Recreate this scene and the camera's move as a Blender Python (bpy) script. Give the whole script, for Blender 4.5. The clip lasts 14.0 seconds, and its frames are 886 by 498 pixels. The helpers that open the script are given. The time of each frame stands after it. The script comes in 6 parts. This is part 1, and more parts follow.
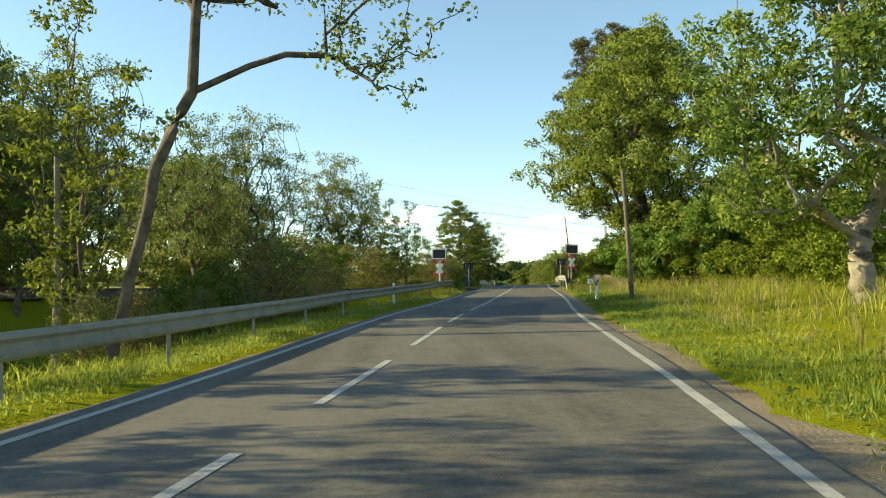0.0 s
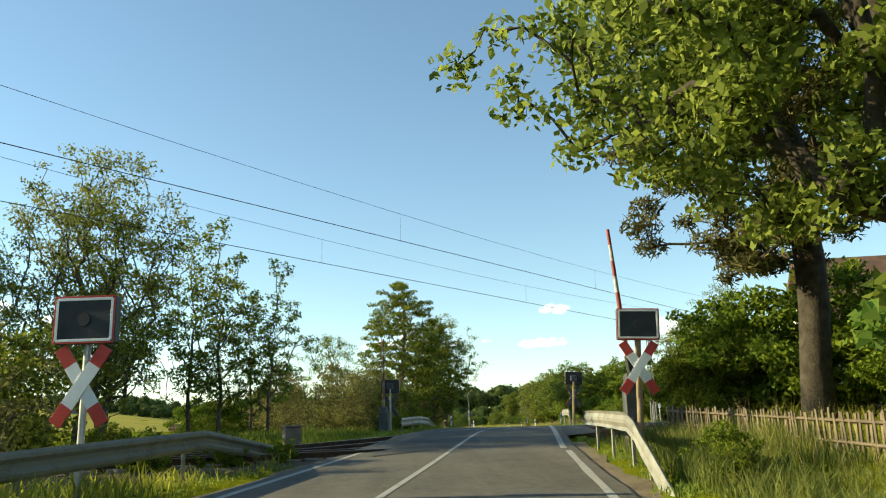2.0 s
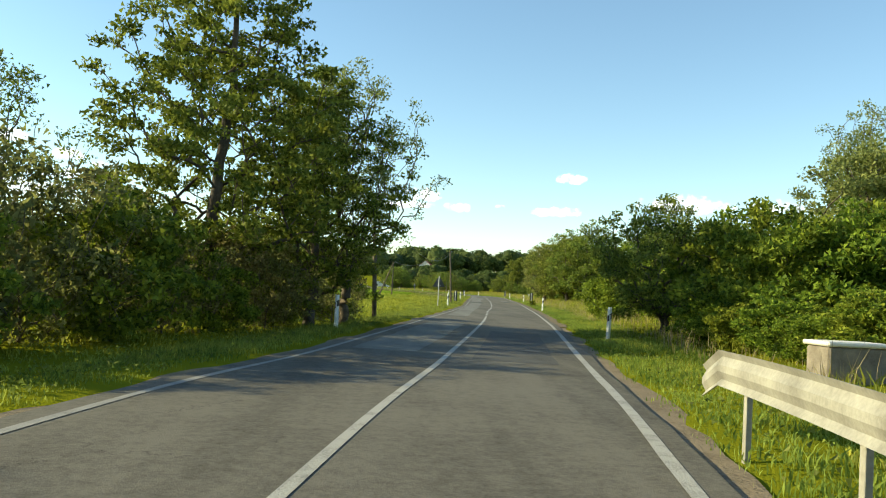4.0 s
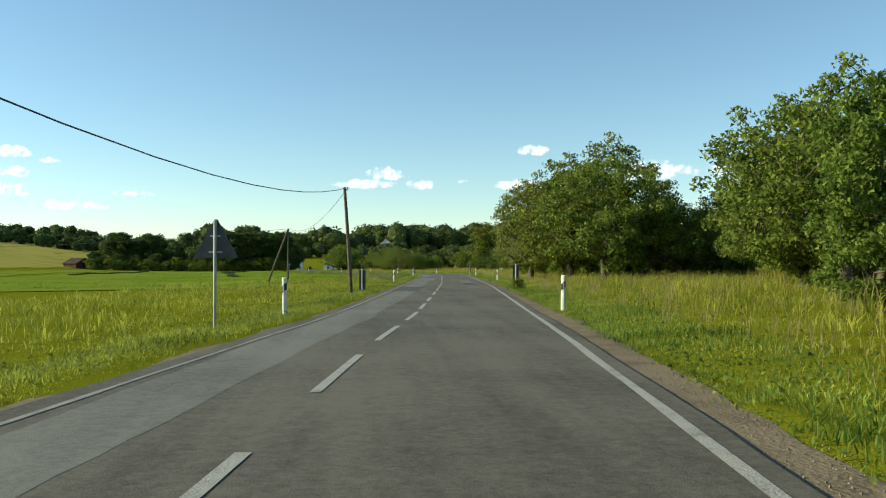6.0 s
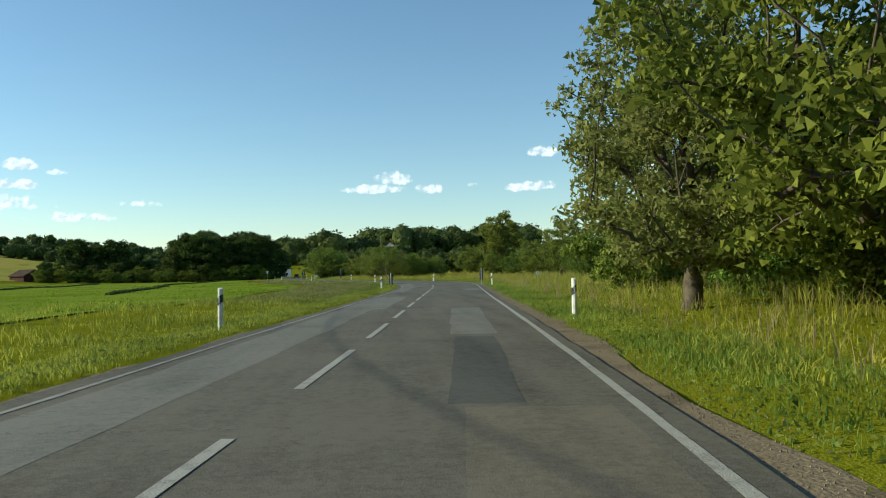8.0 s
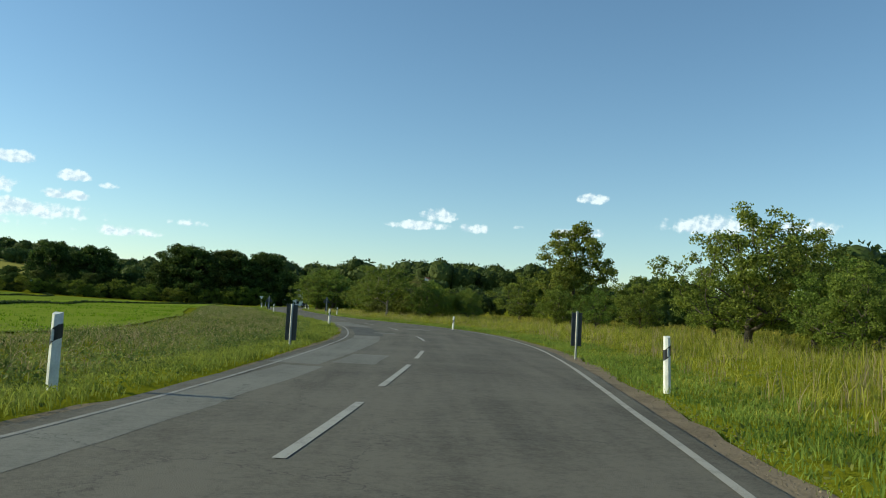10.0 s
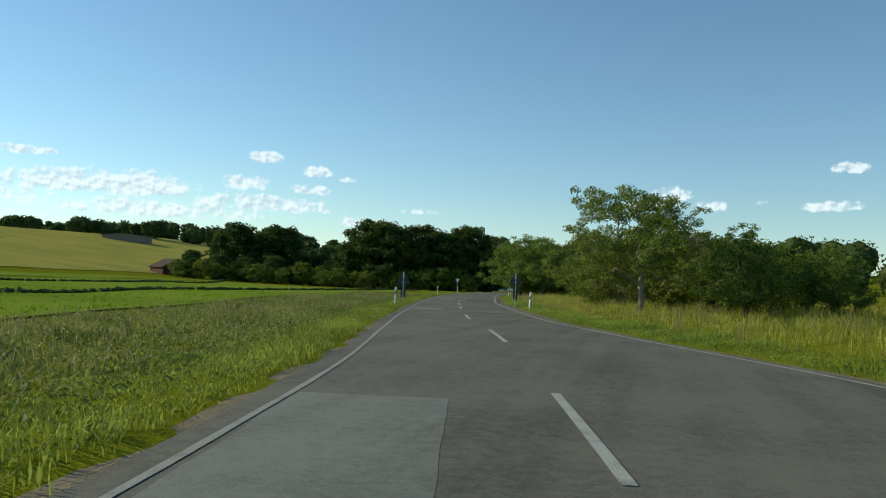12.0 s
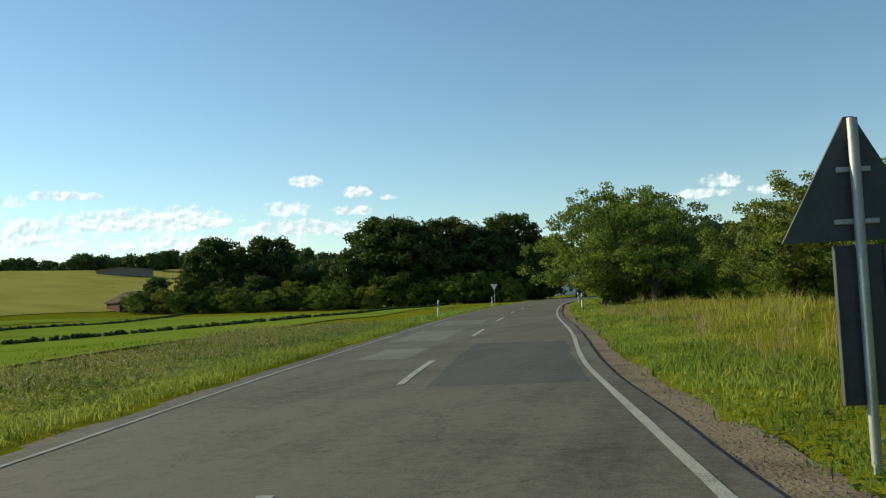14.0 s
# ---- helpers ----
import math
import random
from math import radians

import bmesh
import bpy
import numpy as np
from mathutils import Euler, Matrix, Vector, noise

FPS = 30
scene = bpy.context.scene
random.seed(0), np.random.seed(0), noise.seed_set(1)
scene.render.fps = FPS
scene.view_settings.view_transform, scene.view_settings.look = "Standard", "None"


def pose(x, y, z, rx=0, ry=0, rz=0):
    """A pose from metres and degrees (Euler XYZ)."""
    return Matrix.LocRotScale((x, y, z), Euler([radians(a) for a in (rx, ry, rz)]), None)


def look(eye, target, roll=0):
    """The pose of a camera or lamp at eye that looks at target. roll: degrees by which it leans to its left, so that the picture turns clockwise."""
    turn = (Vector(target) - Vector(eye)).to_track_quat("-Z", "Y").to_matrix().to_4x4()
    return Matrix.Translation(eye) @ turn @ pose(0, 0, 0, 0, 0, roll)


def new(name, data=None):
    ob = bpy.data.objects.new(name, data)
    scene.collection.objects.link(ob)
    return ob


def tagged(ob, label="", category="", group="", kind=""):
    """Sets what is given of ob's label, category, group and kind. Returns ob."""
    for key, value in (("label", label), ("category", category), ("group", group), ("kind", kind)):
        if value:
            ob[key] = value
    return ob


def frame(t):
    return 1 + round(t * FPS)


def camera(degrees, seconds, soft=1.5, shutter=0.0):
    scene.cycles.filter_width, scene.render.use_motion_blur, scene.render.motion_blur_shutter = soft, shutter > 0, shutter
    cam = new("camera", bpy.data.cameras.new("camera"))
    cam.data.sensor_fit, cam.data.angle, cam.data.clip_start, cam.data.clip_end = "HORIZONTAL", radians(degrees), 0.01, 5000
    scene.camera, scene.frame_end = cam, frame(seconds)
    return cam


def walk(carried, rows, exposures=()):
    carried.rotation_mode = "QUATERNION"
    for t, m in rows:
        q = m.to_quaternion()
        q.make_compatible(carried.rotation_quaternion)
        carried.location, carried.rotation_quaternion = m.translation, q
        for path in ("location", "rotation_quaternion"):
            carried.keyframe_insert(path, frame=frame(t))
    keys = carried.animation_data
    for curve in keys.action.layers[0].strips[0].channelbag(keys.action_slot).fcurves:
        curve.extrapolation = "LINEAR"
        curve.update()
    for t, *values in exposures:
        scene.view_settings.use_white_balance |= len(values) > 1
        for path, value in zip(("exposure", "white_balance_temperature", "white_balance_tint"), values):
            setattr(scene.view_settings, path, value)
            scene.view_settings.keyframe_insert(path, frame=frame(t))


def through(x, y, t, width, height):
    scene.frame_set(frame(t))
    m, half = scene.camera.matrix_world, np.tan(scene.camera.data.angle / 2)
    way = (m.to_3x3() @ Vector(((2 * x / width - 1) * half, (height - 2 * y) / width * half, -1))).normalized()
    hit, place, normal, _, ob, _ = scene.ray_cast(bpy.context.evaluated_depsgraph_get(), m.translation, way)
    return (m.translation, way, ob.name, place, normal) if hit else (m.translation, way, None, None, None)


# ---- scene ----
cam = camera(57.5, 14.0, 1.1)
PATH = [
    (0.0, pose(0.000, 0.000, -1.926, 93.80, 1.15, -3.34)),
    (0.5, pose(1.509, 8.794, -1.656, 95.00, 0.99, -3.64)),
    (1.0, pose(3.104, 17.549, -1.332, 95.96, 0.57, -3.97)),
    (1.5, pose(4.738, 26.267, -0.982, 97.00, -0.68, -4.13)),
    (2.0, pose(6.265, 34.999, -0.614, 102.54, 1.20, -3.99)),
    (2.5, pose(7.782, 43.749, -0.259, 102.53, 4.14, -3.41)),
    (3.0, pose(9.164, 52.664, 0.008, 100.89, 2.94, -3.92)),
    (3.5, pose(10.918, 61.594, 0.447, 97.62, 3.55, -3.06)),
    (4.0, pose(12.619, 70.655, 0.622, 92.76, -3.27, -3.44)),
    (4.2, pose(13.130, 74.472, 0.620, 90.87, 1.02, -4.24)),
    (6.3, pose(19.650, 118.281, 0.473, 91.51, 0.00, -5.81)),
    (6.5, pose(20.179, 122.636, 0.479, 91.84, -0.16, -5.70)),
    (7.0, pose(21.681, 133.772, 0.486, 92.19, -0.73, -5.92)),
    (7.5, pose(23.308, 145.378, 0.484, 91.72, 0.80, -5.21)),
    (7.7, pose(23.929, 150.081, 0.487, 91.58, 1.09, -5.09)),
    (9.8, pose(29.488, 201.845, 0.480, 94.01, -0.28, -2.12)),
    (10.0, pose(29.785, 206.920, 0.484, 94.42, -3.15, -2.11)),
    (10.5, pose(30.303, 219.688, 0.491, 94.03, -4.55, 4.09)),
    (11.0, pose(30.027, 232.465, 0.490, 93.71, -3.90, 8.65)),
    (11.5, pose(28.780, 245.040, 0.496, 93.13, -3.51, 11.03)),
    (12.0, pose(27.200, 257.393, 0.510, 92.54, -2.41, 14.14)),
    (12.5, pose(25.133, 269.573, 0.522, 92.50, -1.90, 14.69)),
    (13.0, pose(22.955, 281.690, 0.523, 92.26, -0.60, 15.97)),
    (13.5, pose(20.256, 293.731, 0.517, 92.22, 1.46, 17.42)),
    (14.0, pose(17.662, 305.885, 0.514, 93.35, 2.51, 17.72)),
]
walk(cam, PATH, ((0.0, 1.1, 7100, -1), (0.5, 0.84, 7000, -2), (1.2, 0.74, 6900, -3), (2.2, 0.9, 6900, -3), (3.0, 0.58, 6150, -4), (3.5, 0.64, 6200, -4), (4.2, 1.0, 6800, -3), (6.3, 0.36, 6200, -4), (8.0, 0.23, 6000, -4), (10.0, 0.12, 5950, -4), (11.5, 0.02, 5900, -4), (12.4, 0.04, 5950, -4), (13.0, 0.18, 6300, -3), (14.0, 0.12, 6300, -3)))

# ---- world and sun ----
SUN_DIR = Vector((-1.0, 0.12, 0.40)).normalized()
world = bpy.data.worlds.new("evening_sky")
scene.world = world
world.use_nodes = True
wn = world.node_tree
sky = wn.nodes.new("ShaderNodeTexSky")
sky.sky_type = 'NISHITA'
sky.sun_disc = False
sky.sun_elevation = math.asin(SUN_DIR.z)
sky.sun_rotation = math.atan2(SUN_DIR.x, SUN_DIR.y)
sky.air_density = 1.0
sky.dust_density = 0.05
sky.ozone_density = 1.9
bg = wn.nodes["Background"]
bg.inputs["Strength"].default_value = 0.125
wn.links.new(sky.outputs["Color"], bg.inputs["Color"])
sun_data = bpy.data.lights.new("sun", 'SUN')
sun_data.energy = 5.0
sun_data.angle = radians(0.6)
sun_data.color = (1.0, 0.85, 0.55)
sun = new("sun", sun_data)
sun.matrix_world = look((0, 0, 60), Vector((0, 0, 60)) - SUN_DIR)

# ---- materials ----


def shader(name):
    m = bpy.data.materials.new(name)
    m.use_nodes = True
    t = m.node_tree
    return m, t, t.nodes["Principled BSDF"]


def mottled(name, dark, light, scale=3.0, rough=0.8, bump=0.0, bump_scale=40.0, metal=0.0, per_object=0.0, fine=0.35):
    """A surface that varies between two colours at two scales, with fine relief."""
    m, t, p = shader(name)
    N, L = t.nodes.new, t.links.new
    tc = N("ShaderNodeTexCoord")
    n1 = N("ShaderNodeTexNoise")
    n1.inputs["Scale"].default_value = scale
    n1.inputs["Detail"].default_value = 5
    n2 = N("ShaderNodeTexNoise")
    n2.inputs["Scale"].default_value = bump_scale
    n2.inputs["Detail"].default_value = 3
    for n in (n1, n2):
        L(tc.outputs["Object"], n.inputs["Vector"])
    mix = N("ShaderNodeMath")
    mix.operation = 'MULTIPLY_ADD'
    L(n2.outputs["Fac"], mix.inputs[0])
    mix.inputs[1].default_value = fine
    L(n1.outputs["Fac"], mix.inputs[2])
    ramp = N("ShaderNodeValToRGB")
    ramp.color_ramp.elements[0].position, ramp.color_ramp.elements[1].position = 0.42, 0.85
    ramp.color_ramp.elements[0].color, ramp.color_ramp.elements[1].color = (*dark, 1), (*light, 1)
    L(mix.outputs[0], ramp.inputs["Fac"])
    colour = ramp.outputs["Color"]
    if per_object:
        info, hsv, mr = N("ShaderNodeObjectInfo"), N("ShaderNodeHueSaturation"), N("ShaderNodeMapRange")
        L(info.outputs["Random"], mr.inputs["Value"])
        mr.inputs["To Min"].default_value, mr.inputs["To Max"].default_value = 1 - per_object, 1 + per_object
        L(mr.outputs["Result"], hsv.inputs["Value"])
        L(colour, hsv.inputs["Color"])
        colour = hsv.outputs["Color"]
    L(colour, p.inputs["Base Color"])
    p.inputs["Roughness"].default_value = rough
    p.inputs["Metallic"].default_value = metal
    p.inputs["Specular IOR Level"].default_value = 0.15 if rough > 0.85 else 0.4
    if bump:
        bn = N("ShaderNodeBump")
        bn.inputs["Strength"].default_value = bump
        bn.inputs["Distance"].default_value = 0.02
        L(n2.outputs["Fac"], bn.inputs["Height"])
        L(bn.outputs["Normal"], p.inputs["Normal"])
    return m


def foliage(name, dark, light, through=0.45, hue=0.02, patches=0.0):
    """Leaves and blades: varied piece by piece (and from patch to patch of a meadow), letting some light through."""
    m, t, p = shader(name)
    N, L = t.nodes.new, t.links.new
    geo = N("ShaderNodeNewGeometry")
    ramp = N("ShaderNodeValToRGB")
    ramp.color_ramp.elements[0].color, ramp.color_ramp.elements[1].color = (*dark, 1), (*light, 1)
    pick = geo.outputs["Random Per Island"]
    if patches:
        tc, nz, ma = N("ShaderNodeTexCoord"), N("ShaderNodeTexNoise"), N("ShaderNodeMath")
        nz.inputs["Scale"].default_value, nz.inputs["Detail"].default_value = 0.55, 3
        L(tc.outputs["Object"], nz.inputs["Vector"])
        ma.operation = 'MULTIPLY_ADD'
        L(nz.outputs["Fac"], ma.inputs[0])
        ma.inputs[1].default_value = 2.6 * patches
        mb_ = N("ShaderNodeMath")
        mb_.operation = 'MULTIPLY_ADD'
        L(pick, mb_.inputs[0])
        mb_.inputs[1].default_value, mb_.inputs[2].default_value = 1 - patches * 0.6, -patches
        L(mb_.outputs[0], ma.inputs[2])
        pick = ma.outputs[0]
    L(pick, ramp.inputs["Fac"])
    info, hsv, mr = N("ShaderNodeObjectInfo"), N("ShaderNodeHueSaturation"), N("ShaderNodeMapRange")
    L(info.outputs["Random"], mr.inputs["Value"])
    mr.inputs["To Min"].default_value, mr.inputs["To Max"].default_value = 0.5 - hue, 0.5 + hue
    L(mr.outputs["Result"], hsv.inputs["Hue"])
    L(ramp.outputs["Color"], hsv.inputs["Color"])
    L(hsv.outputs["Color"], p.inputs["Base Color"])
    p.inputs["Roughness"].default_value = 0.65
    p.inputs["Specular IOR Level"].default_value = 0.12
    tr = N("ShaderNodeBsdfTranslucent")
    L(hsv.outputs["Color"], tr.inputs["Color"])
    mx = N("ShaderNodeMixShader")
    mx.inputs[0].default_value = through
    L(p.outputs[0], mx.inputs[1])
    L(tr.outputs[0], mx.inputs[2])
    L(mx.outputs[0], t.nodes["Material Output"].inputs["Surface"])
    return m


def asphalt(name, dark, light):
    """Worn asphalt: broad stains, lengthwise wear, light grit and fine branching cracks."""
    m, t, p = shader(name)
    N, L = t.nodes.new, t.links.new
    tc = N("ShaderNodeTexCoord")

    def noise(scale, detail, stretch=(1, 1, 1), rough=0.6):
        mp = N("ShaderNodeMapping")
        mp.inputs["Scale"].default_value = stretch
        L(tc.outputs["Object"], mp.inputs["Vector"])
        n = N("ShaderNodeTexNoise")
        n.inputs["Scale"].default_value, n.inputs["Detail"].default_value, n.inputs["Roughness"].default_value = scale, detail, rough
        L(mp.outputs[0], n.inputs["Vector"])
        return n

    def op(kind, a, b_, c=0.0):
        n = N("ShaderNodeMath")
        n.operation = kind
        for k, q in enumerate((a, b_, c)):
            if isinstance(q, (int, float)):
                n.inputs[k].default_value = q
            else:
                L(q, n.inputs[k])
        return n.outputs[0]

    broad = noise(0.45, 6)
    lanes = noise(1.0, 4, (1.6, 0.10, 1))
    grit = noise(70, 2)
    mid = noise(7.0, 4)
    f = op('MULTIPLY_ADD', lanes.outputs["Fac"], 0.55, op('MULTIPLY', broad.outputs["Fac"], 0.55))
    f = op('MULTIPLY_ADD', mid.outputs["Fac"], 0.45, f)
    f = op('MULTIPLY_ADD', op('SUBTRACT', noise(26, 3).outputs["Fac"], 0.5), 0.45, f)
    f = op('MULTIPLY_ADD', grit.outputs["Fac"], 0.36, f)
    ramp = N("ShaderNodeValToRGB")
    ramp.color_ramp.elements[0].position, ramp.color_ramp.elements[1].position = 0.66, 1.0
    ramp.color_ramp.elements[0].color, ramp.color_ramp.elements[1].color = (*dark, 1), (*light, 1)
    L(op('MULTIPLY_ADD', f, 0.95, 0.0), ramp.inputs["Fac"])
    warp = N("ShaderNodeVectorMath")
    warp.operation = 'MULTIPLY_ADD'
    L(mid.outputs["Color"], warp.inputs[0])
    warp.inputs[1].default_value = (0.5, 0.5, 0.5)
    L(tc.outputs["Object"], warp.inputs[2])
    vor = N("ShaderNodeTexVoronoi")
    vor.feature = 'DISTANCE_TO_EDGE'
    vor.inputs["Scale"].default_value = 0.42
    L(warp.outputs[0], vor.inputs["Vector"])
    line = op('LESS_THAN', vor.outputs["Distance"], 0.004)
    where = op('GREATER_THAN', noise(0.16, 2).outputs["Fac"], 0.56)
    crack = op('MULTIPLY', op('MULTIPLY', line, where), 0.45)
    mix = N("ShaderNodeMix")
    mix.data_type = 'RGBA'
    L(crack, mix.inputs[0])
    L(ramp.outputs["Color"], mix.inputs[6])
    mix.inputs[7].default_value = (0.022, 0.021, 0.02, 1)
    L(mix.outputs[2], p.inputs["Base Color"])
    p.inputs["Roughness"].default_value = 0.88
    p.inputs["Specular IOR Level"].default_value = 0.2
    bn = N("ShaderNodeBump")
    bn.inputs["Strength"].default_value, bn.inputs["Distance"].default_value = 0.25, 0.02
    L(op('SUBTRACT', grit.outputs["Fac"], crack), bn.inputs["Height"])
    L(bn.outputs["Normal"], p.inputs["Normal"])
    return m


M_ASPHALT = asphalt("asphalt", (0.059, 0.053, 0.043), (0.142, 0.129, 0.106))
M_ASPHALT_DARK = asphalt("asphalt_dark_patch", (0.045, 0.044, 0.042), (0.095, 0.092, 0.086))
M_ASPHALT_PALE = asphalt("asphalt_pale_patch", (0.10, 0.098, 0.088), (0.19, 0.185, 0.165))
M_ASPHALT_BROWN = asphalt("asphalt_brown_patch", (0.085, 0.073, 0.056), (0.165, 0.143, 0.112))
M_LINE = mottled("road_paint", (0.10, 0.096, 0.088), (0.36, 0.345, 0.31), 4.0, 0.7, 0.4, 50, fine=0.7)
M_LINEWORN = mottled("worn_road_paint", (0.11, 0.105, 0.095), (0.36, 0.34, 0.30), 3.0, 0.75, 0.4, 50, fine=0.7)
M_LINEFAINT = mottled("faded_road_paint", (0.085, 0.082, 0.074), (0.27, 0.26, 0.24), 3.0, 0.8, 0.4, 50, fine=0.7)
M_GRAVEL = mottled("shoulder_gravel", (0.075, 0.056, 0.036), (0.22, 0.172, 0.115), 1.5, 0.95, 0.9, 25, fine=0.6)
M_GROUND = mottled("meadow_soil", (0.045, 0.060, 0.005), (0.165, 0.172, 0.012), 0.25, 0.95, 1.0, 34.0, fine=0.9)
M_CROP = mottled("young_crop", (0.105, 0.150, 0.016), (0.180, 0.230, 0.030), 0.08, 0.9, 0.8, 7.0, fine=0.6)
M_YELLOW = mottled("ripening_field", (0.217, 0.22, 0.048), (0.367, 0.318, 0.078), 0.05, 0.9, 0.5, 1.5, fine=0.5)
for m_ in (M_GROUND, M_CROP, M_YELLOW):
    m_.node_tree.nodes["Principled BSDF"].inputs["Specular IOR Level"].default_value = 0.0
M_BALLAST = mottled("ballast_stone", (0.045, 0.036, 0.027), (0.14, 0.115, 0.088), 6.0, 0.95, 1.0, 20)
M_STONE = mottled("ballast_piece", (0.05, 0.04, 0.03), (0.17, 0.138, 0.105), 9.0, 0.95, 0.4, 20, per_object=0.2)
M_GRIT = mottled("loose_grit", (0.10, 0.08, 0.055), (0.30, 0.25, 0.18), 9.0, 0.95, 0.3, 20)
M_RAIL = mottled("rusty_rail", (0.045, 0.027, 0.018), (0.11, 0.062, 0.04), 5.0, 0.75, 0.3, 40, metal=0.1)
M_RAILTOP = mottled("worn_rail_head", (0.30, 0.29, 0.27), (0.46, 0.44, 0.41), 5.0, 0.42, 0.0, 40, metal=1.0)
M_SLEEPER = mottled("concrete_sleeper", (0.12, 0.10, 0.08), (0.25, 0.22, 0.18), 4.0, 0.9, 0.4, 40, per_object=0.15)
M_GALV = mottled("galvanised_steel", (0.30, 0.31, 0.31), (0.50, 0.51, 0.50), 3.0, 0.5, 0.15, 30, metal=0.6)
# Darker rail steel for the left rail: lichen stains plus its shade painted in.
M_RAILSHADED = mottled("shaded_lichen_guard_rail", (0.065, 0.068, 0.05), (0.195, 0.19, 0.155), 2.6, 0.75, 0.3, 30, metal=0.05, fine=0.7)
M_RAILBEAM = mottled("weathered_guard_rail", (0.165, 0.155, 0.130), (0.36, 0.345, 0.295), 2.0, 0.6, 0.2, 30, metal=0.15)
M_MAST = mottled("weathered_mast_steel", (0.17, 0.17, 0.16), (0.30, 0.30, 0.28), 3.0, 0.6, 0.15, 30, metal=0.2)
M_BLACK = mottled("black_panel", (0.012, 0.012, 0.014), (0.03, 0.03, 0.034), 4.0, 0.45, 0.1, 40)
M_DARKBACK = mottled("dark_sign_back", (0.05, 0.055, 0.058), (0.09, 0.095, 0.10), 3.0, 0.6, 0.1, 30, metal=0.2)
M_WHITE = mottled("white_enamel", (0.66, 0.66, 0.64), (0.82, 0.82, 0.80), 3.0, 0.45, 0.1, 40)
M_RED = mottled("red_enamel", (0.42, 0.03, 0.025), (0.58, 0.06, 0.04), 3.0, 0.45, 0.1, 40)
M_REDPEEL = mottled("peeling_red_enamel", (0.07, 0.03, 0.028), (0.33, 0.065, 0.05), 9.0, 0.65, 0.2, 40, fine=0.7)
M_WHITEPEEL = mottled("peeling_white_enamel", (0.09, 0.07, 0.065), (0.50, 0.45, 0.43), 7.0, 0.7, 0.2, 40, fine=0.7)
# Faded red of the far boom, darkened further for its unlit side.
M_REDWORN_DIM = mottled("faded_backlit_red_enamel", (0.10, 0.03, 0.026), (0.20, 0.07, 0.055), 6.0, 0.7, 0.2, 40)
M_ORANGE = mottled("orange_enamel", (0.75, 0.27, 0.02), (0.85, 0.36, 0.03), 3.0, 0.5, 0.1, 40)
M_POSTWHITE = mottled("post_plastic", (0.55, 0.55, 0.52), (0.80, 0.80, 0.77), 5.0, 0.5, 0.1, 40)
M_GLASS = mottled("reflector", (0.5, 0.5, 0.48), (0.7, 0.7, 0.68), 20.0, 0.2, 0.1, 80)
M_WOOD = mottled("weathered_pole_wood", (0.07, 0.055, 0.04), (0.17, 0.14, 0.105), 3.0, 0.9, 0.7, 25)
M_FENCE = mottled("fence_wood", (0.19, 0.14, 0.09), (0.34, 0.26, 0.17), 4.0, 0.9, 0.6, 30, per_object=0.2)
M_PICKET = mottled("grey_picket_wood", (0.10, 0.08, 0.055), (0.23, 0.18, 0.125), 4.0, 0.9, 0.6, 30, per_object=0.3)
M_BARK = mottled("bark", (0.05, 0.042, 0.033), (0.14, 0.115, 0.09), 4.0, 0.95, 0.9, 18)
M_BARKDARK = mottled("dark_bark", (0.028, 0.024, 0.019), (0.085, 0.07, 0.055), 4.0, 0.95, 0.9, 18)
M_BARKPALE = mottled("pale_bark", (0.14, 0.12, 0.095), (0.30, 0.26, 0.21), 4.0, 0.95, 0.8, 18)
M_BARNROOF = mottled("dark_barn_roof", (0.035, 0.024, 0.02), (0.075, 0.046, 0.036), 1.0, 0.9, 0.4, 20)
M_TILE = mottled("brown_roof_tile", (0.085, 0.05, 0.036), (0.16, 0.088, 0.058), 3.0, 0.85, 0.4, 20)
M_TILERED = mottled("red_roof_tile", (0.25, 0.08, 0.05), (0.40, 0.15, 0.09), 1.0, 0.85, 0.4, 20)
M_PLASTER = mottled("pale_plaster", (0.55, 0.52, 0.46), (0.74, 0.71, 0.64), 0.8, 0.9, 0.3, 30)
M_PLASTER2 = mottled("grey_plaster", (0.20, 0.17, 0.13), (0.32, 0.28, 0.22), 1.5, 0.9, 0.3, 30)
M_BRICKRED = mottled("red_brick_wall", (0.06, 0.028, 0.022), (0.11, 0.05, 0.038), 1.5, 0.9, 0.4, 15)
M_DARKGLASS = mottled("dark_window", (0.02, 0.024, 0.028), (0.04, 0.045, 0.05), 1.0, 0.12, 0.0, 10)
M_CARPAINT = mottled("dark_car_paint", (0.02, 0.022, 0.026), (0.035, 0.037, 0.042), 1.0, 0.3, 0.0, 10)
M_TYRE = mottled("tyre_rubber", (0.015, 0.015, 0.015), (0.03, 0.03, 0.03), 6.0, 0.9, 0.2, 40)

F_LIME = foliage("lime_leaf", (0.050, 0.092, 0.014), (0.330, 0.420, 0.085), 0.50)
F_ALDER = foliage("alder_leaf", (0.055, 0.088, 0.012), (0.250, 0.300, 0.045), 0.40)
F_WILLOW = foliage("willow_leaf", (0.120, 0.155, 0.042), (0.290, 0.320, 0.100), 0.48)
F_APPLE = foliage("apple_leaf", (0.054, 0.086, 0.014), (0.275, 0.325, 0.058), 0.42)
F_OAK = foliage("oak_leaf", (0.032, 0.055, 0.014), (0.105, 0.138, 0.030), 0.36)
F_PINE = foliage("pine_needle", (0.055, 0.064, 0.022), (0.200, 0.180, 0.066), 0.3)
F_BUSH = foliage("bush_leaf", (0.048, 0.082, 0.010), (0.275, 0.330, 0.036), 0.42)
